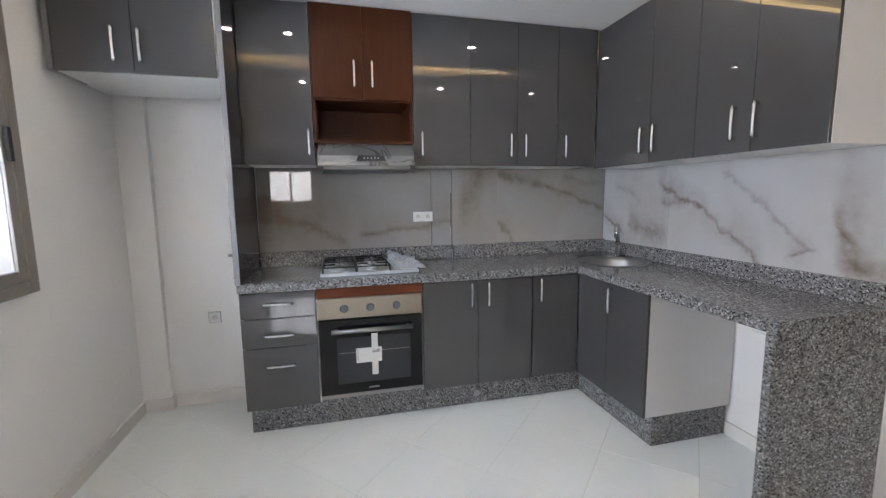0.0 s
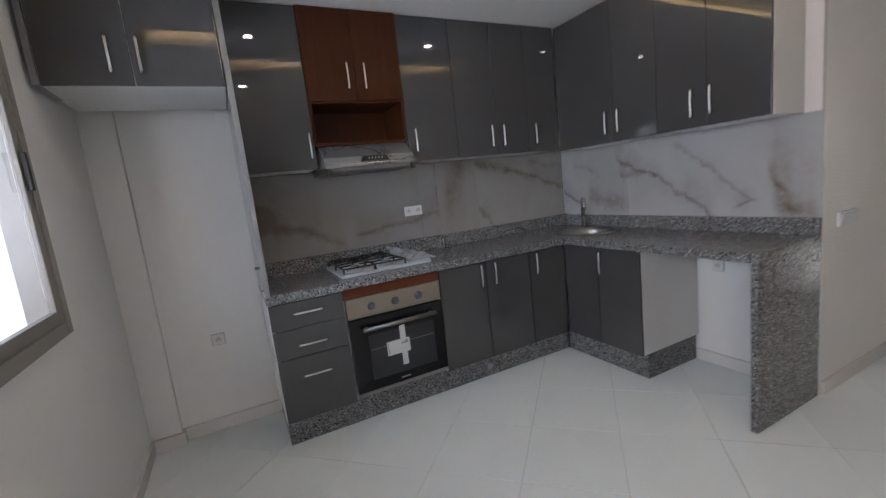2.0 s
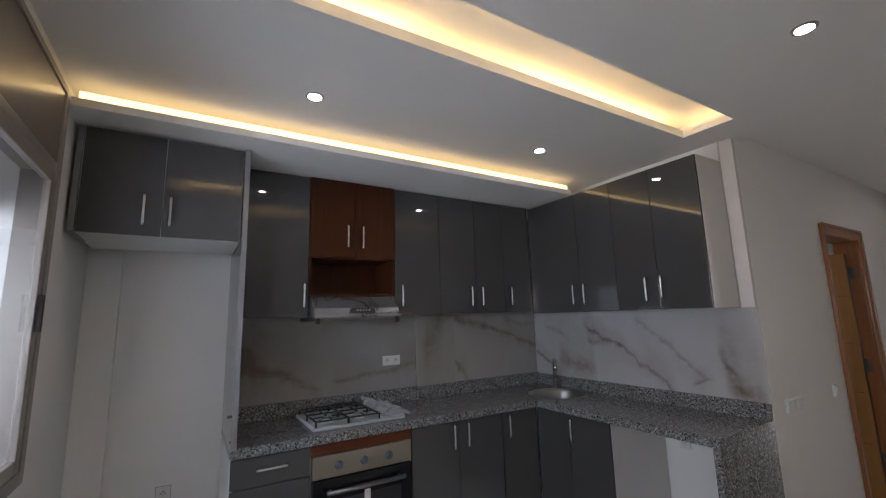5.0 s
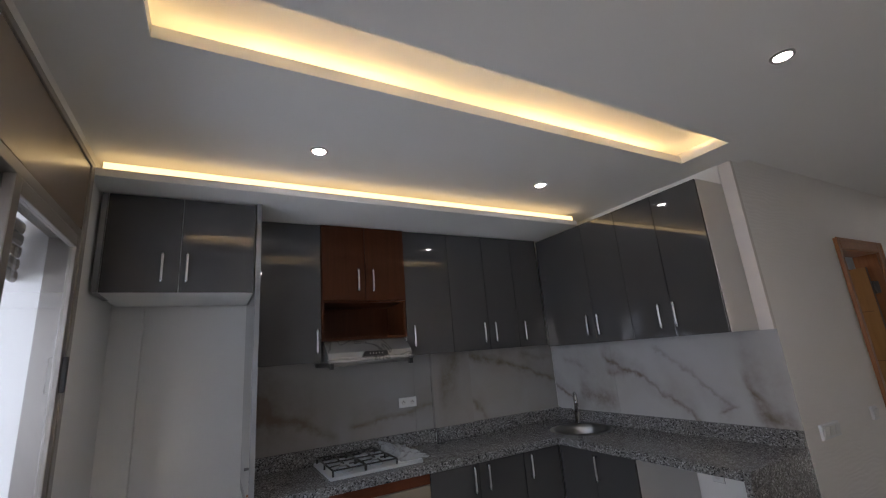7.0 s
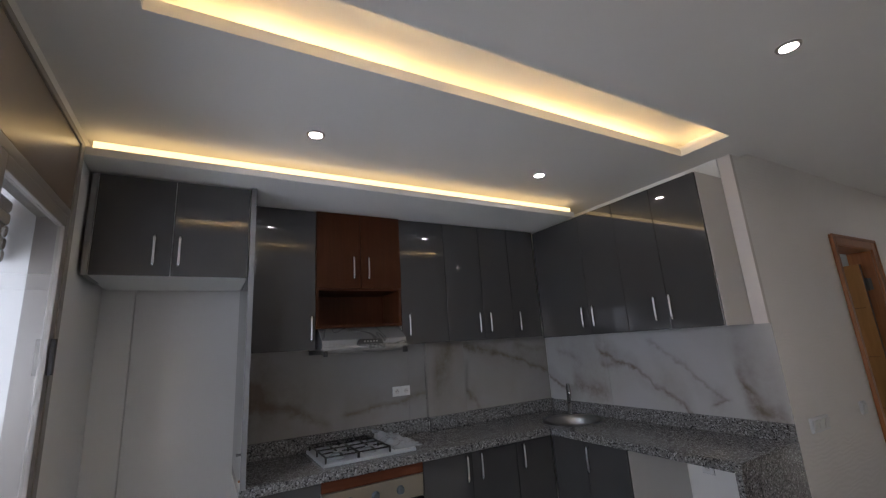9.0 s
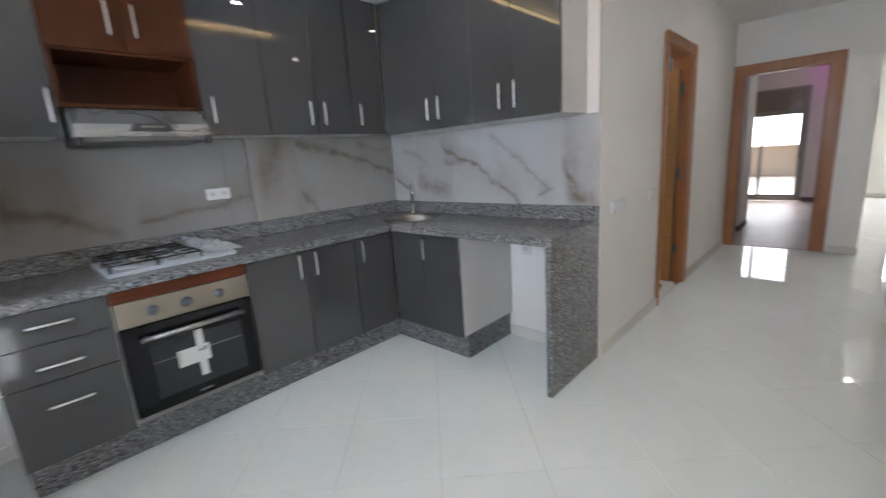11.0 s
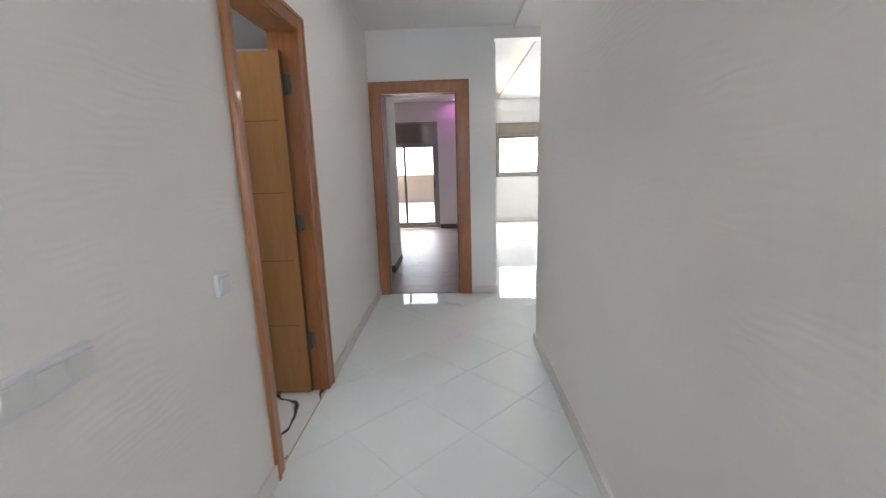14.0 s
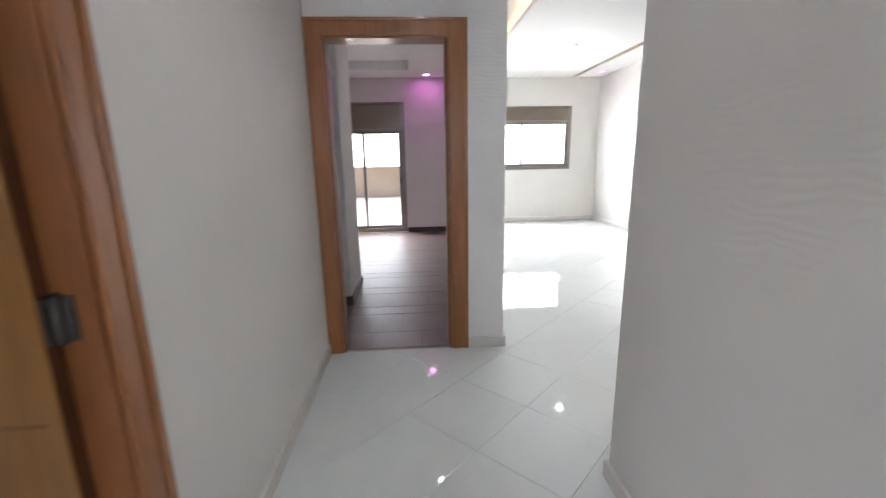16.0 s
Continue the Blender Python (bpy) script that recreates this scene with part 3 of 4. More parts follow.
window("terrace_door", "brown aluminium sliding terrace door with half lowered shutter", "x", 12.67, -1, 2.105, 3.60, 0.02, 2.35, 1.86, 0.07)


DULL = mat("dull_steel", (0.16, 0.157, 0.153), 0.45, 0.8)


def leaf_door(m_leaf, x0, x1, y, z0, z1, parent):
    """Honey wood door leaf, its panelled face turned to -x at x0, hinged at y and reaching into +y."""
    wid = 0.70
    lf = part("leaf", boxes((x0, x1, y, y + wid, z0, z1), bevel=0.003), m_leaf, parent, "honey wood door leaf with grooves")
    # Thin strip over the hinge edge, darker brown than the leaf's face.
    part("edge", boxes((x0 + 0.002, x1 - 0.001, y - 0.0014, y - 0.0002, z0, z1)), EDGE_WOOD, lf, "dark brown leaf edge")
    bm = bmesh.new()
    for z in (0.47, 0.888, 1.30, 1.71):
        add_box(bm, x0 - 0.0015, x0 + 0.002, y + 0.03, y + 0.335, z - 0.003, z + 0.003)
    for k in range(-6, 12):
        for side in (1, -1):
            for off in (0.098, -0.098):
                c = 1.537 - 0.241 * k + off
                ends = [(q, c + side * 1.34 * (q - 0.44)) for q in (0.362, 0.600)]
                (qa, za), (qb, zb) = ends
                lo, hi = 0.10, 2.0
                cut = [(qa + (qb - qa) * u, za + (zb - za) * u) for u in (k2 / 24 for k2 in range(25))]
                cut = [p for p in cut if lo < p[1] < hi]
                if len(cut) > 2:
                    add_tube(bm, [(x0, y + cut[0][0], cut[0][1]), (x0, y + cut[-1][0], cut[-1][1])], 0.0016, 4)
    for q in (0.345, 0.356):
        add_tube(bm, [(x0, y + q, 0.06), (x0, y + q, 2.04)], 0.0014, 4)
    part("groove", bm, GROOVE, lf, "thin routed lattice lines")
    half = 0.062
    for i in range(7):
        yc = y + (0.440 if i % 2 == 0 else 0.520)
        zc = 1.537 - 0.1205 * i
        poly = [(yc, zc + 0.082), (yc + half, zc), (yc, zc - 0.082), (yc - half, zc)]
        part("inlay", prism(poly, "x", x0 - 0.004, x0 + 0.002), DIAMOND, lf, "dark diamond inlay")
    for z in (0.354, 1.113, 1.908):
        h = tube([(x1 - 0.006, y - 0.010, z - 0.055), (x1 - 0.006, y - 0.010, z + 0.055)], 0.011, 10)
        add_box(h, x0 + 0.006, x1 - 0.008, y - 0.0045, y - 0.0015, z - 0.05, z + 0.05)
        add_box(h, x1 - 0.003, x1 + 0.0015, y - 0.042, y - 0.010, z - 0.05, z + 0.05)
        part("hinge", h, DULL, lf, "steel butt hinge")
    hd = tube([(x0 - 0.05, y + wid - 0.06, 1.02), (x0 - 0.05, y + wid - 0.17, 1.02)], 0.009, 8)
    add_tube(hd, [(x0, y + wid - 0.06, 1.02), (x0 - 0.05, y + wid - 0.06, 1.02)], 0.009, 8)
    add_box(hd, x0 - 0.006, x0, y + wid - 0.085, y + wid - 0.035, 0.92, 1.10)
    part("door_handle", hd, CHROME, lf, "chrome lever handle")
    return lf


door1 = thing("door_1", (5.30, YC, 0), "open honey wood door in an orange wood frame", "door")
tagged(door1, kind="structure")
part("architrave", boxes((4.857, 4.930, YC - 0.018, YC, 0, 2.275), (5.672, 5.760, YC - 0.018, YC, 0, 2.275), (4.930, 5.672, YC - 0.018, YC, 2.195, 2.275), bevel=0.005), ARCH_WOOD, door1)
part("frame", boxes((4.91, 4.936, YC, YC + 0.16, 0, 2.215), (5.664, 5.69, YC, YC + 0.16, 0, 2.215), (4.936, 5.664, YC, YC + 0.16, 2.189, 2.215), (4.936, 4.944, YC + 0.02, YC + 0.06, 0, 2.189), bevel=0.003), ARCH_WOOD, door1)
leaf_door(LEAF_WOOD, 5.622, 5.662, YC + 0.085, 0.012, 2.085, door1)

part("outer_bead", boxes((4.852, 4.874, YC - 0.027, YC - 0.0185, 0, 2.280), (5.742, 5.765, YC - 0.027, YC - 0.0185, 0, 2.280), (4.874, 5.742, YC - 0.027, YC - 0.0185, 2.258, 2.280), bevel=0.004), ARCH_WOOD, door1, "rounded outer bead")

door2 = thing("door_2", (XE, 2.1, 0), "orange wood door frame at the end of the corridor", "door")
tagged(door2, kind="structure")
part("architrave", boxes((XE - 0.018, XE, 1.583, 1.70, 0, 2.28), (XE - 0.018, XE, 2.515, 2.614, 0, 2.28), (XE - 0.018, XE, 1.70, 2.515, 2.18, 2.28), bevel=0.005), ARCH_WOOD, door2)
part("frame", boxes((XE, XE + 0.16, 1.69, 1.715, 0, 2.19), (XE, XE + 0.16, 2.50, 2.525, 0, 2.19), (XE, XE + 0.16, 1.715, 2.50, 2.165, 2.19), (XE + 0.05, XE + 0.09, 1.715, 1.728, 0, 2.165), bevel=0.003), ARCH_WOOD, door2)

# Dark strips that paint the shadow line between architrave and frame.
part("seal", boxes((XE + 0.002, XE + 0.010, 1.715, 1.7185, 0, 2.165), (XE + 0.002, XE + 0.010, 2.4965, 2.50, 0, 2.165)), LATCH_SHADE_BLACK, door2, "dark strip drawn for the shadow line in the rebate")
part("outer_bead", boxes((XE - 0.027, XE - 0.0185, 1.580, 1.603, 0, 2.284), (XE - 0.027, XE - 0.0185, 2.595, 2.617, 0, 2.284), (XE - 0.027, XE - 0.0185, 1.603, 2.595, 2.262, 2.284), bevel=0.004), ARCH_WOOD, door2, "rounded outer bead")

cd = thing("closet_door", (8.74, 3.0, 0.1), "white flush closet door with a chrome lever", "door")
part("panel", boxes((8.734, 8.7495, 2.605, 3.30, 0.10, 2.12), bevel=0.002), plaster("white_door_paint", (0.72, 0.73, 0.75), 0.02, 0.3), cd)
part("door_handle", tube([(8.734, 2.66, 1.05), (8.690, 2.66, 1.05), (8.690, 2.76, 1.05)], 0.009, 8), CHROME, cd, "chrome lever handle")


# ---- lights in the ceilings ----
def downlight(x, y, z, lens=SPOT, r=0.031, label="small round white recessed ceiling spot, lit"):
    d = thing("ceiling_spot", (x, y, z), label, "ceiling light", "recessed ceiling spots")
    bm = bmesh.new()
    n = 24
    ring = [[bm.verts.new((x + q * math.cos(2 * math.pi * k / n), y + q * math.sin(2 * math.pi * k / n), z + h)) for k in range(n)] for q, h in ((r + 0.016, 0.0), (r + 0.012, -0.006), (r + 0.002, -0.006), (r, 0.002))]
    for a, b in zip(ring, ring[1:]):
        for k in range(n):
            bm.faces.new((a[k], a[(k + 1) % n], b[(k + 1) % n], b[k]))
    part("rim", bm, STEEL, d)
    bm = bmesh.new()
    bm.faces.new([bm.verts.new((x + r * math.cos(2 * math.pi * k / n), y + r * math.sin(2 * math.pi * k / n), z - 0.003)) for k in range(n)])
    part("lens", bm, lens, d, "glowing lens")
    return d


for x, y, z in ((1.115, 3.373, KC), (2.638, 3.363, KC), (1.115, 1.92, KC), (2.71, 1.92, KC), (5.98, 1.86, CC), (9.5, 1.72, 2.76), (8.05, 1.09, LC), (10.63, 1.07, LC)):
    downlight(x, y, z)
downlight(12.40, 1.70, 2.76, PINK, 0.045, "round recessed ceiling spot glowing pink")
downlight(12.95, -1.62, LC, PINK_DIM, 0.045, "round recessed ceiling spot glowing pink")


def led(name, label, material, *dims):
    return solid(name, boxes(*dims), material, label, "led strip", "led strips")


for x0, x1 in ((SX0 + 0.02, SX1 - 0.02), (0.70, 1.40), (2.02, 3.15)):
    led("led_strip", "warm white led strip hidden behind the slot edge", LED, (x0, x1, SY1 + (0.066 if x1 > 3.2 else 0.082), SY1 + (0.074 if x1 > 3.2 else 0.090), KC + 0.078, KC + 0.096))
led("led_strip", "warm white led strip hidden behind the slot edge", LED_BACK, (SX0 + 0.02, SX1 - 0.02, SY0 - 0.112, SY0 - 0.108, KC + 0.034, KC + 0.050))
led("led_strip", "warm white led strip hidden behind the slot edge", LED, (SX1 + 0.045, SX1 + 0.055, SY0 + 0.01, SY1 + 0.03, KC + 0.025, KC + 0.046))
led("led_strip", "warm white led strip hidden behind the slot edge", LED, (SX0 - 0.075, SX0 - 0.065, SY0 + 0.01, SY1 + 0.03, KC + 0.055, KC + 0.075))
led("led_strip", "warm white led strip lying on the soffit above the cabinets", LED_TUBE, (0.14, 3.34, 3.768, 3.784, 2.633, 2.700))
led("led_strip", "pale led strip in the living room slot", LED_LIV, (8.2, 13.4, 0.60, 0.62, LC + 0.02, LC + 0.028))
led("led_strip", "pale led strip in the living room slot", LED_LIV, (8.2, 13.4, -1.46, -1.44, LC + 0.02, LC + 0.028))

pend = thing("pendant_lamp", (10.95, -0.35, LC), "bare white globe bulb hanging from a short holder", "lamp")
part("holder", tube([(10.95, -0.35, LC), (10.95, -0.35, LC - 0.02), (10.95, -0.35, LC - 0.021), (10.95, -0.35, LC - 0.09)], [0.045, 0.045, 0.018, 0.022], 16), WHITE_PL, pend)
gb = bmesh.new()
bmesh.ops.create_uvsphere(gb, u_segments=20, v_segments=12, radius=0.065, matrix=Matrix.Translation((10.95, -0.35, LC - 0.14)))
part("globe", gb, BULB, pend, "glowing white globe")


# ---- kitchen: worktop, plinth, cabinets ----
TOP, SLAB = 0.958, 0.048
CX, CY = 3.025, 3.975
SNK = (3.358, 4.05, 0.228)


def worktop():
    bm = bmesh.new()
    z0, z1 = TOP - SLAB, TOP
    hx0, hx1, hy0, hy1 = 3.098, 3.618, 3.79, 4.31
    n = 40
    cx, cy, r = SNK
    rings = {}
    for z in (z0, z1):
        inner, outer = [], []
        for k in range(n):
            a = 2 * math.pi * k / n
            c, s = math.cos(a), math.sin(a)
            q = 0.26 / max(abs(c), abs(s))
            inner.append(bm.verts.new((cx + r * c, cy + r * s, z)))
            outer.append(bm.verts.new((min(max(cx + q * c, hx0), hx1), min(max(cy + q * s, hy0), hy1), z)))
        for k in range(n):
            j = (k + 1) % n
            bm.faces.new((inner[k], inner[j], outer[j], outer[k]))
        rings[z] = inner
    for k in range(n):
        j = (k + 1) % n
        bm.faces.new((rings[z0][k], rings[z0][j], rings[z1][j], rings[z1][k]))
    return bm


wt = thing("worktop", (2.2, 4.3, 0), "grey speckled granite worktop running round the corner", "worktop")
part("slab", boxes((0.866, CX + 0.0035, CY, 4.605, TOP - SLAB, TOP)), GRANITE, wt)
part("slab", worktop(), GRANITE, wt, "granite round the sink")
for d in ((CX + 0.004, 3.655, YC, 3.79), (CX + 0.004, 3.098, 3.79, 4.605), (3.618, 3.655, 3.79, 4.605), (3.098, 3.618, 4.31, 4.605)):
    part("slab", boxes((*d, TOP - SLAB, TOP)), GRANITE, wt)
for d in ((0.866, CX, CY - 0.012, CY - 0.0005, TOP - 0.050, TOP - 0.003), (CX - 0.010, CX + 0.0035, YC + 0.035, CY - 0.0125, TOP - 0.050, TOP - 0.003)):
    part("front_edge", boxes(d, bevel=0.005), GRANITE, wt, "rough speckled front edge")
for d in ((0.896, 2.2955, 4.578, 4.606, TOP, 1.062), (2.2965, 2.6685, 4.552, 4.5795, TOP, 1.062), (2.6695, 3.655, 4.578, 4.606, TOP, 1.062), (3.627, 3.655, YC, 4.5775, TOP, 1.055)):
    part("upstand", boxes(d, bevel=0.003), GRANITE, wt)
part("end_panel", boxes((CX - 0.008, 3.655, YC, YC + 0.034, 0, TOP - SLAB), bevel=0.004), GRANITE, wt, "granite end panel standing on the floor")
for d in ((0.875, 3.15, 4.09, 4.115, 0, 0.19), (0.875, 0.90, 4.1155, 4.605, 0, 0.19), (3.125, 3.15, 3.335, 4.0895, 0, 0.19), (3.1505, 3.645, 3.335, 3.36, 0, 0.19)):
    part("plinth", boxes(d, bevel=0.003), GRANITE, wt, "granite plinth under the cabinets")
part("drain_cap", tube([(2.33, 4.092, 0.075), (2.33, 4.083, 0.075)], 0.022, 16), GREY_PRINT, wt)


def bar_handle(p, axis, length, out):
    """Chrome bow handle: p its middle on the door's face, axis the way it runs, out the way it stands off."""
    p, out = Vector(p), Vector(out)
    d = Vector((1, 0, 0)) if axis == "x" else Vector((0, 1, 0)) if axis == "y" else Vector((0, 0, 1))
    bm = bmesh.new()
    pts = []
    for k in range(9):
        u = -1 + k / 4
        pts.append(p + d * (u * length / 2) + out * (0.026 + 0.003 * (1 - u * u)))
    add_tube(bm, pts, [0.0064, 0.0060, 0.0058, 0.0056, 0.0056, 0.0056, 0.0058, 0.0060, 0.0064], 8)
    for f in bm.faces:
        f.material_index = 1
    for s in (-1, 1):
        e = p + d * (s * length / 2)
        add_tube(bm, [e, e + out * 0.028], 0.006, 8)
        add_tube(bm, [e + out * 0.024 - d * 0.009, e + out * 0.024 + d * 0.009], 0.0072, 8)
    return bm


def cab_door(cab, axis, face, b0, b1, z0, z1, handle=None, material=GREY, th=0.018, hz=None, name="door", grip=0.145):
    """A front whose outer face lies at face, turned to -y (axis 'y') or -x (axis 'x'). handle: its place along b."""
    g = 0.0016
    dims = (b0 + g, b1 - g, face, face + th, z0, z1) if axis == "y" else (face, face + th, b0 + g, b1 - g, z0, z1)
    d = part(name, boxes(dims, bevel=0.0015), material, cab)
    if handle is not None:
        zc = hz
        p = (handle, face, zc) if axis == "y" else (face, handle, zc)
        out = (0, -1, 0) if axis == "y" else (-1, 0, 0)
        h = part("handle", bar_handle(p, "z", grip, out), CHROME, d, "chrome bow handle")
        h.data.materials.append(DARK_CHROME)
    return d


DF = 3.985
# drawer unit
u = thing("drawer_cabinet", (1.08, 4.3, 0.19), "grey gloss base unit with three drawers and white side", "cabinet", "base cabinets")
part("body", boxes((0.868, 0.886, DF + 0.004, 4.6, 0.19, TOP - SLAB - 0.001)), CARC, u, "white melamine side panel")
part("carcass", boxes((0.887, 1.288, DF + 0.02, 4.6, 0.19, TOP - SLAB - 0.001)), CARC, u)
for z0, z1, hz in ((0.192, 0.570, 0.46), (0.574, 0.744, 0.646), (0.748, 0.900, 0.834)):
    dr = part("drawer", boxes((0.872, 1.288, DF, DF + 0.018, z0, z1), bevel=0.0015), GREY, u)
    h = part("handle", bar_handle((1.080, DF, hz), "x", 0.150, (0, -1, 0)), CHROME, dr, "chrome bow handle")
    h.data.materials.append(DARK_CHROME)
# oven housing
u = thing("oven_cabinet", (1.61, 4.3, 0.19), "base unit round the oven with a red-brown wood rail", "cabinet", "base cabinets")
part("carcass", boxes((1.290, 1.296, DF + 0.02, 4.6, 0.19, TOP - SLAB - 0.001), (1.928, 1.934, DF + 0.02, 4.6, 0.19, TOP - SLAB - 0.001), (1.296, 1.928, 4.57, 4.6, 0.19, TOP - SLAB - 0.001)), CARC, u)
part("rail", boxes((1.291, 1.933, DF, DF + 0.02, 0.843, TOP - SLAB - 0.002), bevel=0.0015), RED_WOOD_H, u, "red-brown wood rail")
# double unit, single unit, corner units
u = thing("base_cabinet", (2.31, 4.3, 0.19), "grey gloss base unit with two doors", "cabinet", "base cabinets")
part("carcass", boxes((1.936, 2.690, DF + 0.02, 4.6, 0.19, TOP - SLAB - 0.001)), CARC, u)
cab_door(u, "y", DF, 1.936, 2.305, 0.192, 0.900, 2.258, hz=0.806)
cab_door(u, "y", DF, 2.305, 2.692, 0.192, 0.900, 2.373, hz=0.806)
u = thing("base_cabinet", (2.86, 4.3, 0.19), "grey gloss base unit with one door beside the corner", "cabinet", "base cabinets")
part("carcass", boxes((2.696, 3.045, DF + 0.02, 4.6, 0.19, TOP - SLAB - 0.001)), CARC, u)
cab_door(u, "y", DF, 2.696, 3.040, 0.192, 0.900, 2.746, hz=0.806)
RF = 3.043
u = thing("sink_cabinet", (3.35, 3.65, 0.19), "grey gloss sink unit with pale end panel", "cabinet", "base cabinets")
part("carcass", boxes((RF + 0.02, 3.64, 3.335, 3.98, 0.19, 0.74)), CARC, u)
part("side_panel", boxes((RF + 0.004, 3.645, 3.316, 3.334, 0.192, TOP - SLAB - 0.001), bevel=0.001), PALE, u, "pale grey melamine end panel")
cab_door(u, "x", RF, 3.660, 3.985, 0.192, 0.900)
cab_door(u, "x", RF, 3.313, 3.660, 0.192, 0.900, 3.623, hz=0.797)

# upper cabinets along the back wall
UF, UB, UT = 4.250, 1.652, 2.616


def upper(label, x, fronts):
    c = thing("wall_cabinet", (x, 4.43, UB), label, "cabinet", "wall cabinets")
    b0, b1 = fronts[0][0], fronts[-1][1]
    part("carcass", boxes((b0 + 0.001, b1 - 0.001, UF + 0.019, 4.604, UB, UT)), CARC, c)
    for f0, f1, h in fronts:
        cab_door(c, "y", UF, f0, f1, UB - 0.004, UT - 0.006, h, hz=1.787)
    return c


upper("tall grey gloss wall cabinet beside the hood", 1.1, [(0.897, 1.312, 1.283)])
upper("grey gloss wall cabinet with two doors above the backsplash", 2.3, [(1.946, 2.342, 2.002), (2.342, 2.690, 2.635)])
upper("grey gloss corner wall cabinet with two doors", 3.0, [(2.690, 2.998, 2.744), (2.998, 3.308, 3.056)])

wc = thing("wood_cabinet", (1.63, 4.43, 1.785), "red-brown wood cabinet with an open niche above the hood", "cabinet", "wall cabinets")
for nm, d in (("side_panel", (1.314, 1.332, UF, 4.604, 1.785, UT)), ("side_panel", (1.926, 1.944, UF, 4.604, 1.785, UT)), ("shelf", (1.3325, 1.9255, UF, 4.604, 1.785, 1.803)), ("shelf", (1.3325, 1.9255, UF, 4.604, 2.045, 2.063)), ("back_panel", (1.3325, 1.9255, 4.585, 4.604, 1.8035, 2.0445)), ("carcass", (1.3325, 1.9255, UF + 0.02, 4.604, 2.0635, UT))):
    part(nm, boxes(d, bevel=0.001), RED_WOOD, wc)
for f0, f1, h in ((1.314, 1.629, 1.573), (1.629, 1.944, 1.684)):
    cab_door(wc, "y", UF - 0.018, f0, f1, 2.058, UT - 0.006, h, RED_WOOD, hz=2.205)

# upper cabinets along the right wall
RU, RUB, RUT = 3.312, 1.632, 2.600
for label, y, fronts in (("grey gloss wall cabinet above the sink", 3.7, [(3.690, 4.248, 3.746), (3.350, 3.690, 3.638)]), ("grey gloss wall cabinet with pale end panel", 3.0, [(3.030, 3.350, 3.112), (2.704, 3.030, 3.001)])):
    c = thing("wall_cabinet", (3.5, y, RUB), label, "cabinet", "wall cabinets")
    lo, hi = fronts[1][0], fronts[0][1]
    part("carcass", boxes((RU + 0.019, 3.654, lo + 0.02, hi - 0.001, RUB + 0.004, RUT)), CARC, c)
    for f0, f1, h in fronts:
        cab_door(c, "x", RU, f0, f1, RUB, RUT - 0.004, h, hz=1.772)
    if lo < 2.8:
        part("side_panel", boxes((RU + 0.019, 3.654, lo, lo + 0.018, RUB, RUT)), PALE, c, "pale beige end panel")
    part("bottom_panel", boxes((RU + 0.019, 3.654, lo + 0.02, hi - 0.001, RUB, RUB + 0.003)), CARC, c, "white underside")

# cabinet over the fridge space and the tall side panel
c = thing("top_cabinet", (0.5, 4.28, 2.069), "grey gloss cabinet with two doors over the empty fridge space", "cabinet", "wall cabinets")
FF = 3.935
part("carcass", boxes((0.130, 0.860, FF + 0.02, 4.50, 2.072, 2.610), bevel=0.001), CARC, c, "white melamine carcass")
part("side_strip", boxes((0.118, 0.142, FF + 0.002, FF + 0.30, 2.069, 2.60)), EDGE, c, "grey edge strip")
cab_door(c, "y", FF, 0.146, 0.487, 2.069, 2.600, 0.408, hz=2.20)
cab_door(c, "y", FF, 0.487, 0.858, 2.069, 2.600, 0.522, hz=2.20)
tp = thing("tall_panel", (0.878, 4.28, TOP), "tall grey side panel between fridge space and worktop", "panel")
part("peg", tube([(0.866, 3.957, 1.13), (0.842, 3.957, 1.13)], [0.006, 0.008], 10), DULL, tp, "small steel peg")
part("board", boxes((0.866, 0.894, FF + 0.012, 4.604, TOP, 2.616)), GREY, tp)
part("edge_band", boxes((0.866, 0.894, FF + 0.006, FF + 0.0119, TOP, 2.616), bevel=0.001), EDGE, tp, "lighter grey edge band")

part("peg", tube([(0.858, 3.962, 1.0), (0.872, 3.962, 1.0)], 0.006, 8), ARCH_WOOD, tp, "small wooden peg")
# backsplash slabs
bs = thing("backsplash", (2.2, 4.6, 1.03), "cream marble backsplash slabs with brown veins, toned down for shade", "backsplash")
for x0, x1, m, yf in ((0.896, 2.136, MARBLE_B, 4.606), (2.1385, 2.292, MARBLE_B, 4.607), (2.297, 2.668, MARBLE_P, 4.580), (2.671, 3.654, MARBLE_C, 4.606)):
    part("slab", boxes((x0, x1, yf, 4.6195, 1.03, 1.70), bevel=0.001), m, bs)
part("gap", boxes((2.2925, 2.2965, 4.611, 4.6195, 1.20, 1.47)), BLACK, bs, "dark open joint")
part("joint", boxes((2.6682, 2.6708, 4.590, 4.6195, 1.03, 1.70)), GREY_PRINT, bs, "thin grey joint")
bs2 = thing("backsplash", (3.655, 3.6, 1.03), "white marble backsplash slabs with grey and tan veins", "backsplash")
for y0, y1 in ((3.883, 4.605), (YC, 3.880)):
    part("slab", boxes((3.655, 3.6595, y0, y1, 1.03, 1.66), bevel=0.001), MARBLE_R, bs2)

# ---- hood, hob, oven, sink ----
hood = thing("cooker_hood", (1.634, 4.4, 1.6), "steel cooker hood still wrapped in printed film", "hood")
HX0, HX1 = 1.336, 1.932
part("body", prism([(4.60, 1.64), (4.60, 1.784), (4.27, 1.784), (4.16, 1.70), (4.146, 1.668), (4.146, 1.640)], "x", HX0, HX1, 0.004), FILM, hood, "steel body in wrinkled film")
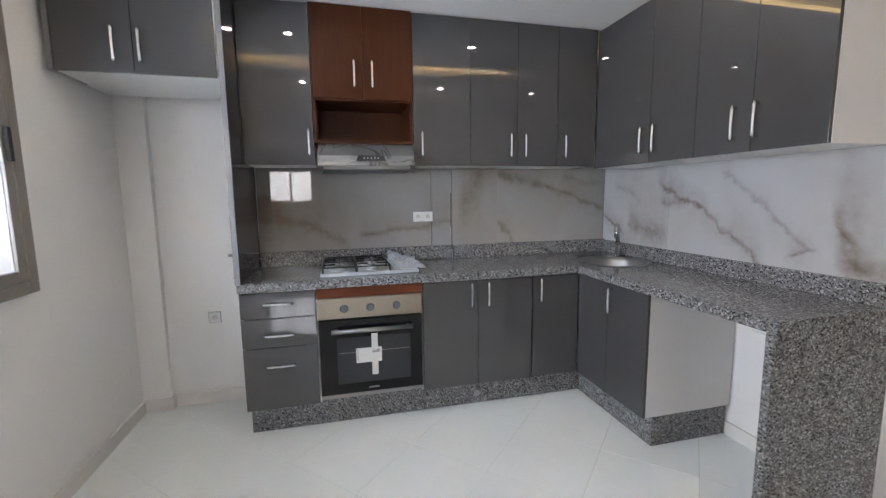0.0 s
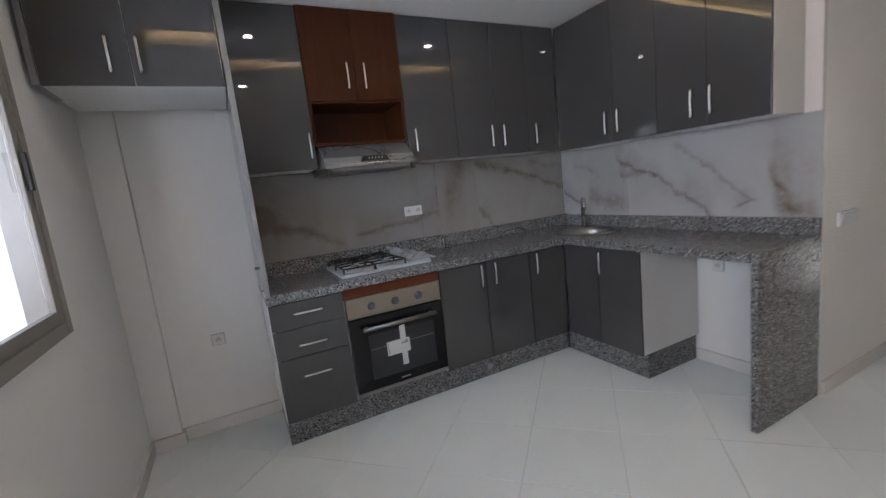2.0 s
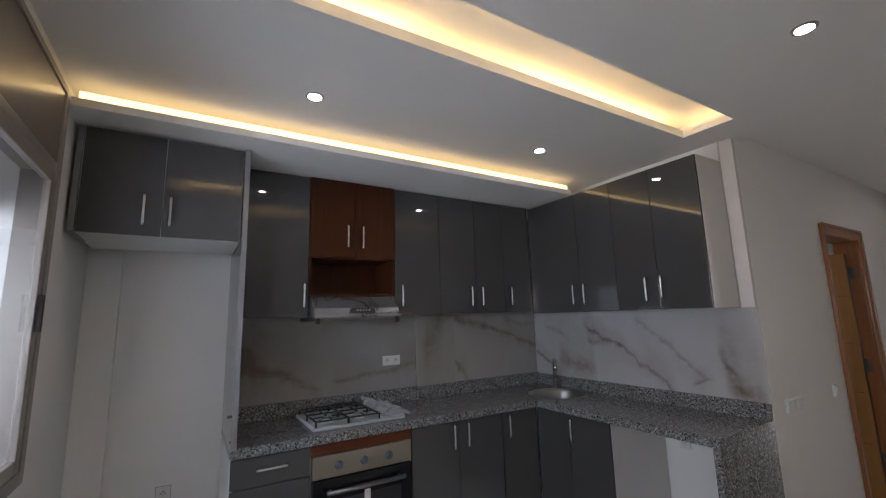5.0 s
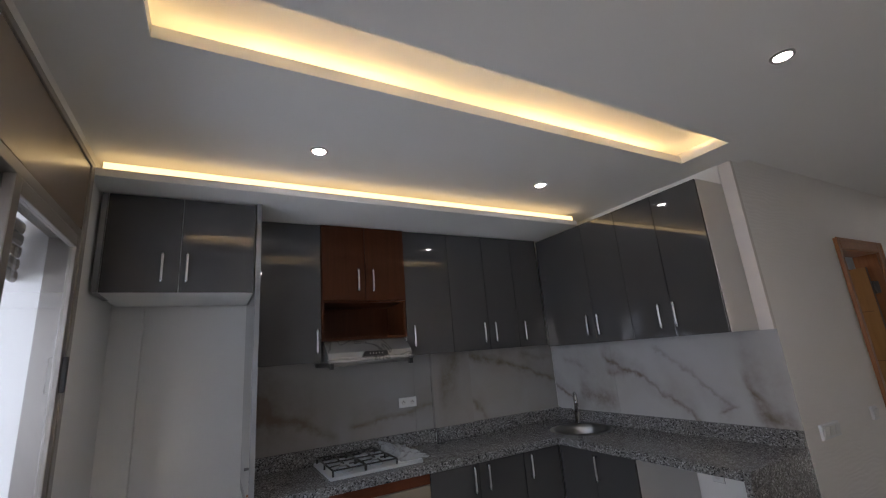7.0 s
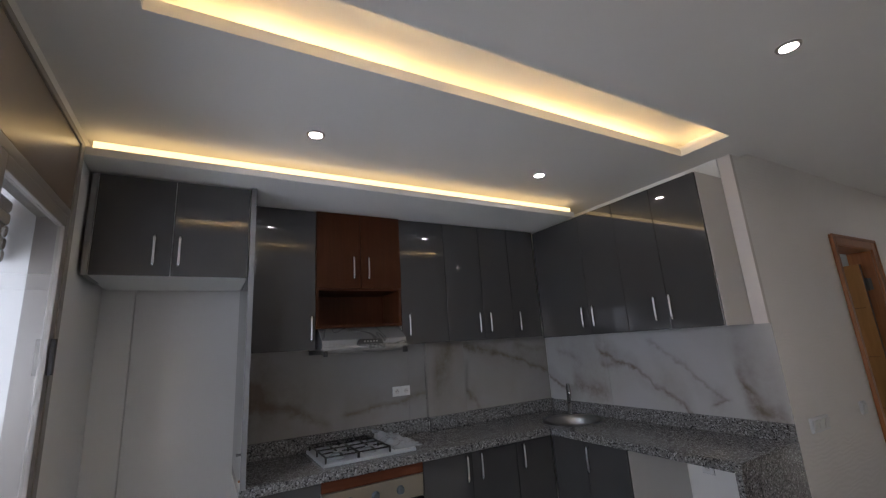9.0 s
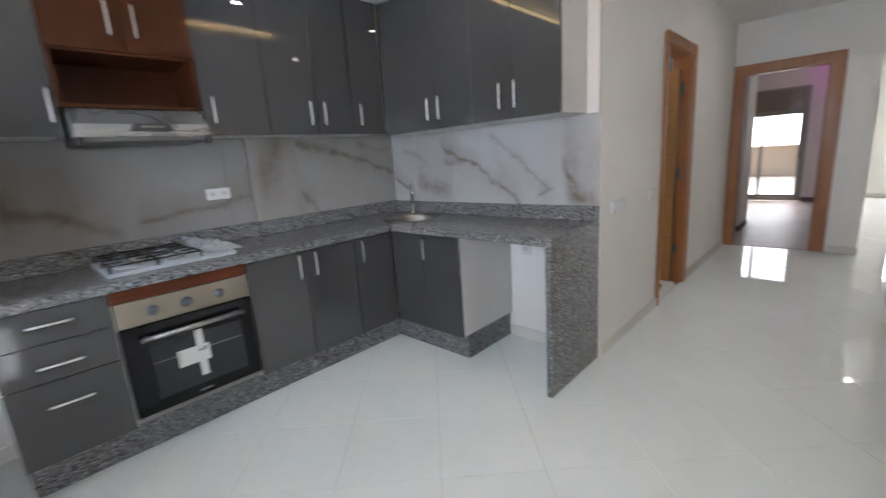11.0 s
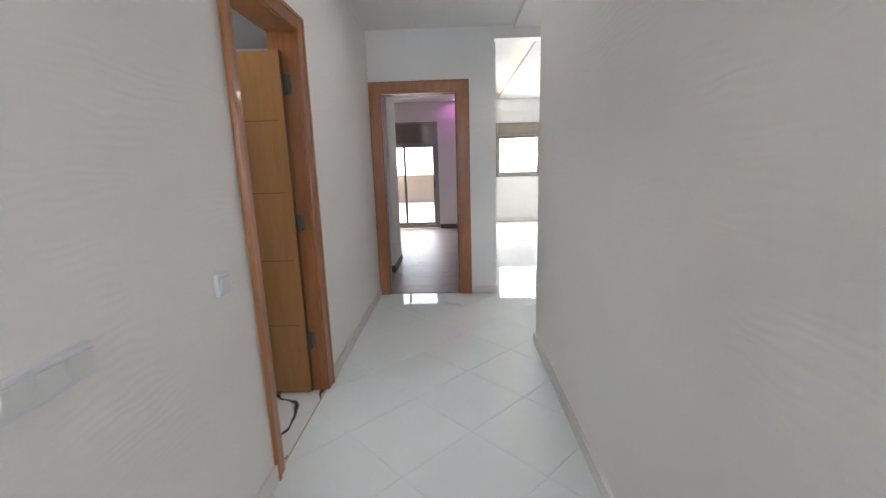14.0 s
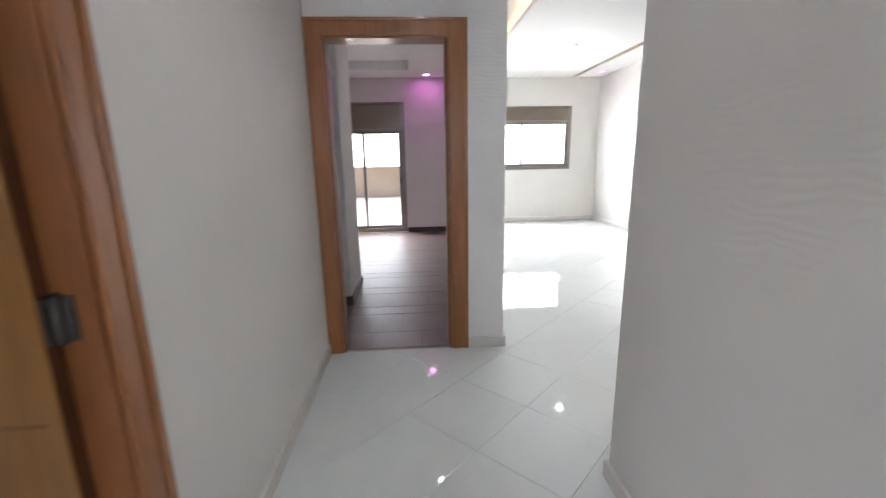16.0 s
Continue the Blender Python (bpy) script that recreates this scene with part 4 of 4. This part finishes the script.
part("base", boxes((HX0 + 0.008, HX1 - 0.008, 4.150, 4.60, 1.612, 1.6395), bevel=0.004), DULL, hood, "dull grey underside")
part("lip", boxes((HX0 - 0.006, HX1 + 0.006, 4.126, 4.160, 1.634, 1.658), bevel=0.006), FILM, hood, "rounded front lip in film")
cp = part("control_panel", prism([(1.560, 1.664), (1.576, 1.700), (1.735, 1.700), (1.750, 1.664)], "y", 4.128, 4.152, 0.003), BLACK, hood, "black control panel")
for k in range(5):
    part("button", boxes((1.609 + 0.0215 * k, 1.617 + 0.0215 * k, 4.124, 4.129, 1.678, 1.688), bevel=0.001), STEEL, cp)
for x in (HX0 + 0.004, HX1 - 0.030):
    part("corner_cap", boxes((x, x + 0.026, 4.128, 4.16, 1.596, 1.634), bevel=0.004), BLACK, hood)
for k in range(7):
    part("vent_slot", prism([(4.2335, 1.7562), (4.2566, 1.7738), (4.2550, 1.7760), (4.2319, 1.7584)], "x", 1.535 + 0.014 * k, 1.543 + 0.014 * k), BLACK, hood)

PALE_FILM = mat("pale_wrapping_film", (0.42, 0.45, 0.48), 0.25, 0.1)
hob = thing("gas_hob", (1.62, 4.3, TOP), "four burner gas hob with film and black grates on the worktop", "hob")
BX0, BX1, BY0, BY1 = 1.318, 1.930, 4.060, 4.545
part("plate", prism([(BX0, BY0), (BX1, BY0), (BX1, BY1), (BX0, BY1)], "z", TOP, TOP + 0.022, 0.007), mat("pale_blue_film_steel", (0.44, 0.47, 0.50), 0.3, 0.15), hob, "steel plate under pale film")
for bx, by, br in ((1.43, 4.17, 0.055), (1.64, 4.17, 0.045), (1.43, 4.40, 0.045), (1.64, 4.40, 0.06)):
    bn = part("burner", tube([(bx, by, TOP + 0.02), (bx, by, TOP + 0.032), (bx, by, TOP + 0.033), (bx, by, TOP + 0.042)], [br, br, br * 0.72, br * 0.68], 20), PALE_FILM, hob)
    part("burner_cap", tube([(bx, by, TOP + 0.042), (bx, by, TOP + 0.050)], [br * 0.62, br * 0.55], 20), PALE_FILM, bn, "wrapped burner cap")
for gx0, gx1 in ((1.335, 1.535), (1.540, 1.745)):
    g = bmesh.new()
    zt = TOP + 0.056
    y0, y1 = 4.065, 4.510
    ym = (y0 + y1) / 2
    for a, b in (((gx0, y0), (gx1, y0)), ((gx0, y1), (gx1, y1)), ((gx0, y0), (gx0, y1)), ((gx1, y0), (gx1, y1)), ((gx0, ym), (gx1, ym))):
        add_tube(g, [(a[0], a[1], zt), (b[0], b[1], zt)], 0.0055, 6)
    xm = (gx0 + gx1) / 2
    for yc in (4.17, 4.40):
        for dx, dy in ((0.1, 0), (-0.1, 0), (0, 0.105), (0, -0.105)):
            add_tube(g, [(xm + dx, yc + dy, zt), (xm + dx * 0.28, yc + dy * 0.28, zt + 0.003)], 0.005, 6)
    for x in (gx0, gx1):
        for y in (y0, ym, y1):
            add_tube(g, [(x, y, TOP + 0.022), (x, y, zt)], 0.006, 6)
    part("grate", g, IRON, hob, "black iron grate")
for k in range(4):
    part("knob", tube([(1.845, 4.13 + 0.085 * k, TOP + 0.022), (1.845, 4.13 + 0.085 * k, TOP + 0.045)], [0.02, 0.017], 16), KNOB, hob)
cf = bmesh.new()
nx, ny = 14, 20
grid = [[None] * ny for _ in range(nx)]
for i in range(nx):
    for j in range(ny):
        x = 1.775 + 0.20 * i / (nx - 1)
        y = 4.06 + 0.47 * j / (ny - 1)
        q = noise.noise(Vector((x * 14, y * 14, 3.1)))
        w = noise.noise(Vector((x * 35, y * 35, 7.7)))
        edge = min(i, nx - 1 - i, j, ny - 1 - j) / 3
        z = TOP + 0.052 + 0.022 * q + 0.012 * w + (0.03 * max(0, y - 4.33) / 0.2 if x < 1.86 else 0.0)
        if edge < 1:
            z = z * edge + (TOP + 0.028 + 0.01 * abs(w)) * (1 - edge) if j < ny - 4 else z
        grid[i][j] = cf.verts.new((x + 0.012 * w, y + 0.012 * q, max(z, TOP + 0.026)))
for i in range(nx - 1):
    for j in range(ny - 1):
        f = cf.faces.new((grid[i][j], grid[i + 1][j], grid[i + 1][j + 1], grid[i][j + 1]))
film = part("loose_film", cf, CRUMPLE, hob, "crumpled clear protective film")
so = film.modifiers.new("thick", "SOLIDIFY")
so.thickness = 0.0008

oven = thing("oven", (1.612, 4.25, 0.22), "built-in black glass oven with steel control panel", "oven")
part("body", boxes((1.302, 1.922, DF + 0.02, 4.55, 0.222, 0.84)), STEEL, oven)
pn = part("control_panel", boxes((1.298, 1.926, DF - 0.012, DF + 0.019, 0.716, 0.841), bevel=0.002), BEIGE_STEEL, oven, "champagne steel control panel")
for x in (1.451, 1.608, 1.768):
    kb = part("knob", tube([(x, DF - 0.012, 0.776), (x, DF - 0.016, 0.776), (x, DF - 0.017, 0.776), (x, DF - 0.036, 0.776)], [0.026, 0.025, 0.021, 0.018], 20), KNOB, pn, "grey-blue knob")
dr = part("door", boxes((1.299, 1.925, DF - 0.018, DF + 0.019, 0.240, 0.710), bevel=0.003), BLACK_GLASS, oven, "black glass oven door")
part("window", boxes((1.400, 1.850, DF - 0.020, DF - 0.0185, 0.305, 0.595), bevel=0.0005), OVEN_IN, dr, "smoky glass window")
part("rack_line", boxes((1.410, 1.840, DF - 0.0212, DF - 0.0201, 0.500, 0.5025)), STEEL, dr)
hb = tube([(1.372, DF - 0.058, 0.648), (1.860, DF - 0.058, 0.648)], 0.0135, 14)
for x in (1.40, 1.832):
    add_tube(hb, [(x, DF - 0.018, 0.648), (x, DF - 0.055, 0.648)], 0.009, 8)
part("handle", hb, STEEL, dr, "steel bar handle")
st = part("sticker", boxes((1.607, 1.645, DF - 0.0222, DF - 0.0213, 0.348, 0.612)), PAPER, dr, "white cross-shaped sticker")
part("sticker_label", boxes((1.512, 1.668, DF - 0.0236, DF - 0.0224, 0.432, 0.524)), PAPER, dr)
part("print", boxes((1.520, 1.524, DF - 0.0242, DF - 0.0237, 0.444, 0.516)), GREY_PRINT, st, "dark printed mark")
part("print", boxes((1.610, 1.655, DF - 0.0242, DF - 0.0237, 0.490, 0.502), (1.636, 1.655, DF - 0.0242, DF - 0.0237, 0.502, 0.512), (1.618, 1.623, DF - 0.0242, DF - 0.0237, 0.504, 0.516)), GREY_PRINT, st, "dark printed mark")
part("badge", boxes((1.585, 1.648, DF - 0.0192, DF - 0.0181, 0.262, 0.272)), GREY_PRINT, dr)
part("bottom_trim", boxes((1.299, 1.925, DF - 0.014, DF + 0.019, 0.214, 0.236), bevel=0.002), STEEL, oven, "steel trim strip")

sink = thing("sink", (SNK[0], SNK[1], TOP), "round stainless steel sink set into the worktop", "sink")


def lathe(cx, cy, prof, n=40):
    bm = bmesh.new()
    rings = [[bm.verts.new((cx + r * math.cos(2 * math.pi * k / n), cy + r * math.sin(2 * math.pi * k / n), z)) for k in range(n)] for r, z in prof]
    for a, b in zip(rings, rings[1:]):
        for k in range(n):
            f = bm.faces.new((a[k], a[(k + 1) % n], b[(k + 1) % n], b[k]))
            f.smooth = True
    bm.faces.new(rings[-1])
    return bm


R = SNK[2]
part("bowl", lathe(SNK[0], SNK[1], [(R + 0.026, TOP + 0.001), (R + 0.022, TOP + 0.005), (R + 0.004, TOP + 0.006), (R - 0.008, TOP + 0.001), (R - 0.016, TOP - 0.03), (R - 0.022, TOP - 0.12), (R - 0.05, TOP - 0.148), (0.05, TOP - 0.155), (0.035, TOP - 0.160)]), STEEL, sink)
part("drain", lathe(SNK[0], SNK[1], [(0.045, TOP - 0.153), (0.04, TOP - 0.150), (0.02, TOP - 0.152)], 20), CHROME, sink)
tap = thing("tap", (3.555, 4.275, TOP), "chrome mixer tap with a high curved spout", "tap")
tx, ty = 3.555, 4.275
part("base", tube([(tx, ty, TOP), (tx, ty, TOP + 0.012), (tx, ty, TOP + 0.013), (tx, ty, TOP + 0.09)], [0.030, 0.028, 0.022, 0.020], 18), CHROME, tap)
dirx = Vector((-0.66, -0.75, 0))
sp = [Vector((tx, ty, TOP + 0.09))]
for k in range(13):
    a = math.pi * k / 12
    sp.append(Vector((tx, ty, TOP + 0.19)) + dirx * (0.065 - 0.065 * math.cos(a)) + Vector((0, 0, 0.065 * math.sin(a))))
sp.append(sp[-1] - Vector((0, 0, 0.035)))
part("spout", tube(sp, 0.0155, 12), CHROME, tap)
part("lever", tube([(tx, ty, TOP + 0.07), (tx + 0.02, ty + 0.045, TOP + 0.085), (tx + 0.025, ty + 0.09, TOP + 0.11)], [0.012, 0.008, 0.006], 10), CHROME, tap)


# ---- sockets, switches, intercom ----
def socket(name, label, axis, face, out, b, z, n=1, w=0.076):
    """Wall socket of n modules on a wall across axis."""
    loc = (face, b, z) if axis == "x" else (b, face, z)
    s = thing(name, loc, label, "socket")

    def slab(b0, b1, z0, z1, d0, d1):
        lo, hi = sorted((face + out * d0, face + out * d1))
        return swing(axis, lo, hi, b0, b1, z0, z1)

    for k in range(n):
        bc = b + (k - (n - 1) / 2) * w
        # Thin grey rim that paints the shade line round the plate.
        part("surround", boxes(slab(bc - w / 2 - 0.002, bc + w / 2 + 0.002, z - 0.0395, z + 0.0395, 0, 0.003)), EDGE, s, "grey rim standing in for the plate's shade")
        fr = part("plate", boxes(slab(bc - w / 2 + 0.0008, bc + w / 2 - 0.0008, z - 0.037, z + 0.037, 0, 0.009), bevel=0.002), WHITE_PL, s)
        c0, c1 = face + out * 0.0092, face + out * 0.011
        ends = [(c0, bc, z), (c1, bc, z)] if axis == "x" else [(bc, c0, z), (bc, c1, z)]
        part("well", tube(ends, 0.020, 18), PALE, fr, "grey round socket well")
        for db, dz in ((-0.0095, 0), (0.0095, 0), (0, 0.011)):
            ends = [(c1, bc + db, z + dz), (c1 + out * 0.001, bc + db, z + dz)] if axis == "x" else [(bc + db, c1, z + dz), (bc + db, c1 + out * 0.001, z + dz)]
            part("pin_hole", tube(ends, 0.0034, 8), BLACK, fr)
    return s


socket("wall_socket", "white single wall socket in the empty fridge space", "y", YB, -1, 0.568, 0.615)
socket("wall_socket", "white double wall socket on the marble backsplash", "y", 4.606, -1, 2.070, 1.288, 2)
socket("wall_socket", "white wall socket under the granite worktop", "x", XR, -1, 3.18, 0.715, 1)


def switch(label, x, z, n, w):
    s = thing("light_switch", (x, YC, z), label, "switch")
    # Rim and plate are greyed to draw the switch's shade lines.
    part("surround", boxes((x - n * w / 2 - 0.0072, x + n * w / 2 + 0.0072, YC - 0.004, YC, z - 0.0422, z + 0.0422)), SWITCH_PL, s, "grey rim standing in for the plate's shade")
    fr = part("plate", boxes((x - n * w / 2 - 0.006, x + n * w / 2 + 0.006, YC - 0.015, YC, z - 0.041, z + 0.041), bevel=0.003), SWITCH_PL, s)
    for k in range(n):
        c = x + (k - (n - 1) / 2) * w
        bm = prism([(YC - 0.015, z - 0.029), (YC - 0.017, z - 0.029), (YC - 0.026, z + 0.029), (YC - 0.015, z + 0.029)], "x", c - w / 2 + 0.005, c + w / 2 - 0.005, 0.0015)
        part("rocker", bm, WHITE_PL, fr)
    return s


switch("white triple light switch on the cream wall", 3.945, 1.018, 3, 0.072)
switch("white single light switch beside the door frame", 4.632, 1.028, 1, 0.066)

ic = thing("intercom", (3.45, YS, 1.47), "white wall intercom with handset and coiled cord", "intercom")
part("back_plate", boxes((3.398, 3.520, YS, YS + 0.018, 1.470, 1.690), bevel=0.004), WHITE_PL, ic)
# Black strip that paints the shade line beside the back plate.
part("side_shadow_gap", boxes((3.396, 3.3975, YS, YS + 0.004, 1.474, 1.686)), BLACK, ic, "black strip drawn for the shade along the edge")
part("handset", prism([(3.404, YS + 0.019), (3.404, YS + 0.046), (3.412, YS + 0.054), (3.450, YS + 0.054), (3.458, YS + 0.046), (3.458, YS + 0.019)], "z", 1.476, 1.686, 0.003), WHITE_PL, ic)
part("cover", boxes((3.462, 3.516, YS + 0.0185, YS + 0.036, 1.478, 1.684), bevel=0.004), WHITE_PL, ic)
cord = []
for k in range(420):
    u = k / 419
    a = math.pi * u
    coil = 0.0075 * min(1.0, max(0.0, (u - 0.12) * 8), max(0.0, (0.80 - u) * 8))
    cord.append((3.468 - 0.026 * math.cos(a) + coil * math.cos(k * 0.75), YS + 0.026 + coil * math.sin(k * 0.75), 1.472 - 0.150 * math.sin(a) ** 0.5 + 0.004 * math.sin(7 * a)))
part("cord", tube(cord, 0.0019, 5), WHITE_PL, ic, "white coiled cord")

# ---- bathroom behind the open door ----
struct("bathroom_wall_tiles", boxes((XR + 0.15, 3.83, YC + 0.15, YB, 0, 2.62), (3.83, XE, 4.60, YB, 0, 2.62), (7.60, XE, YC + 0.15, 4.60, 0, 2.62)), BATH_TILE, "pale bathroom wall tiles", "wall")
bl = thing("bathroom_lamp", (5.3, 3.6, 2.62), "white round bathroom ceiling lamp, lit", "ceiling light")
part("shade", tube([(5.3, 3.6, 2.62), (5.3, 3.6, 2.58), (5.3, 3.6, 2.56)], [0.11, 0.11, 0.09], 24), lamp_mat("bathroom_lamp_glass", (0.95, 0.98, 1.0), 32), bl)

# ---- floor tiles ----
def clip(poly, nx, ny, d):
    """Keeps the side of a convex outline where nx * x + ny * y <= d."""
    out = []
    for (ax, ay), (bx, by) in zip(poly, poly[1:] + poly[:1]):
        da, db = nx * ax + ny * ay - d, nx * bx + ny * by - d
        if da <= 0:
            out.append((ax, ay))
        if da * db < 0:
            t = da / (da - db)
            out.append((ax + t * (bx - ax), ay + t * (by - ay)))
    return out


lay = random.Random(11)


def tiles(parent, rooms, cu, cv, step, gap, diagonal, material, name="tile", tilt=0.0):
    """Thin bevelled tiles over the rooms (x0, x1, y0, y1), on a grid that passes through (cu, cv)."""
    shared = {}
    k = math.sqrt(0.5) if diagonal else 1.0
    for x0, x1, y0, y1 in rooms:
        pts = [(x, y) for x in (x0, x1) for y in (y0, y1)]
        us = [(x + y if diagonal else x) for x, y in pts]
        vs = [(y - x if diagonal else y) for x, y in pts]
        for i in range(math.floor((min(us) - cu) / step), math.ceil((max(us) - cu) / step)):
            for j in range(math.floor((min(vs) - cv) / step), math.ceil((max(vs) - cv) / step)):
                q = gap / 2 / k if diagonal else gap / 2
                u0, u1, v0, v1 = cu + i * step + q, cu + (i + 1) * step - q, cv + j * step + q, cv + (j + 1) * step - q
                quad = [(u0, v0), (u1, v0), (u1, v1), (u0, v1)]
                poly = [((u - v) / 2, (u + v) / 2) for u, v in quad] if diagonal else quad
                whole = poly
                for c in ((-1, 0, -x0), (1, 0, x1), (0, -1, -y0), (0, 1, y1)):
                    poly = clip(poly, *c) if len(poly) > 2 else poly
                if len(poly) < 3:
                    continue
                area = 0.5 * abs(sum(a[0] * b[1] - b[0] * a[1] for a, b in zip(poly, poly[1:] + poly[:1])))
                if area < 0.0004:
                    continue
                cx = sum(p[0] for p in whole) / 4
                cy = sum(p[1] for p in whole) / 4
                full = poly == whole
                me = shared.get("full") if full else None
                if me is None:
                    n = len(poly)
                    mx, my = sum(p[0] for p in poly) / n, sum(p[1] for p in poly) / n
                    vsx, fs = [], []
                    for shrink, z in ((1.0, -0.006), (1.0, -0.0008), (0.995, 0.0)):
                        vsx += [(mx + (px - mx) * shrink - cx, my + (py - my) * shrink - cy, z) for px, py in poly]
                    for r in (0, n):
                        fs += [(r + a, r + (a + 1) % n, r + n + (a + 1) % n, r + n + a) for a in range(n)]
                    fs.append(tuple(range(2 * n, 3 * n)))
                    me = bpy.data.meshes.new(name)
                    me.from_pydata(vsx, [], fs)
                    me.materials.append(material)
                    if full:
                        shared["full"] = me
                ob = new(name, me)
                ob.parent = parent
                ob.location = (cx, cy, 0)
                ob.rotation_euler = (lay.uniform(-tilt, tilt), lay.uniform(-tilt, tilt), 0)


fl = thing("floor_tiles", (0, 0, 0), "pale polished porcelain floor tiles laid diagonally", "floor")
tagged(fl, kind="structure")
tiles(fl, [(XL, XR, YS, YB), (XR, XE, YS, YC), (XL, XS, -1.2, YS), (-1.2, XS, -5.0, -1.2), (6.35, XE, -0.6, YS), (XE, 13.6, -1.88, 1.29)], 4.855, 0.553, 0.6805, 0.0018, True, FLOOR_TILE, tilt=0.0012)
fb = thing("bedroom_floor_tiles", (0, 0, 0), "dark brown stone-look bedroom floor tiles", "floor")
tagged(fb, kind="structure")
x, tall = 7.76, False
shapes = {}
while x < 12.66:
    deep = min(0.30 if x < 7.8 else 0.40 if tall else 0.20, 12.665 - x)
    y = 1.388 - lay.uniform(0.05, 0.35)
    y_end = 4.62 if x > 9.49 else 2.585
    while y < y_end:
        long = lay.choice((0.40, 0.40, 0.60))
        y0, y1 = max(y, 1.388), min(y + long, y_end)
        if y1 - y0 > 0.02:
            key = (round(deep, 3), round(y1 - y0, 3))
            if key not in shapes:
                bm = boxes((0.002, key[0] - 0.002, 0.002, key[1] - 0.002, -0.006, 0.0), bevel=0.0012)
                shapes[key] = as_mesh("tile", bm, BROWN_TILE)
            ob = new("tile", shapes[key])
            ob.parent = fb
            ob.location = (x, y0, 0.0)
        y += long
    x += deep
    tall = not tall
ft = thing("bathroom_floor_tiles", (0, 0, 0), "white bathroom floor tiles", "floor")
tagged(ft, kind="structure")
tiles(ft, [(XR + 0.15, XE, YC + 0.01, YB)], 3.81, 2.63, 0.40, 0.004, False, VEIN_TILE)
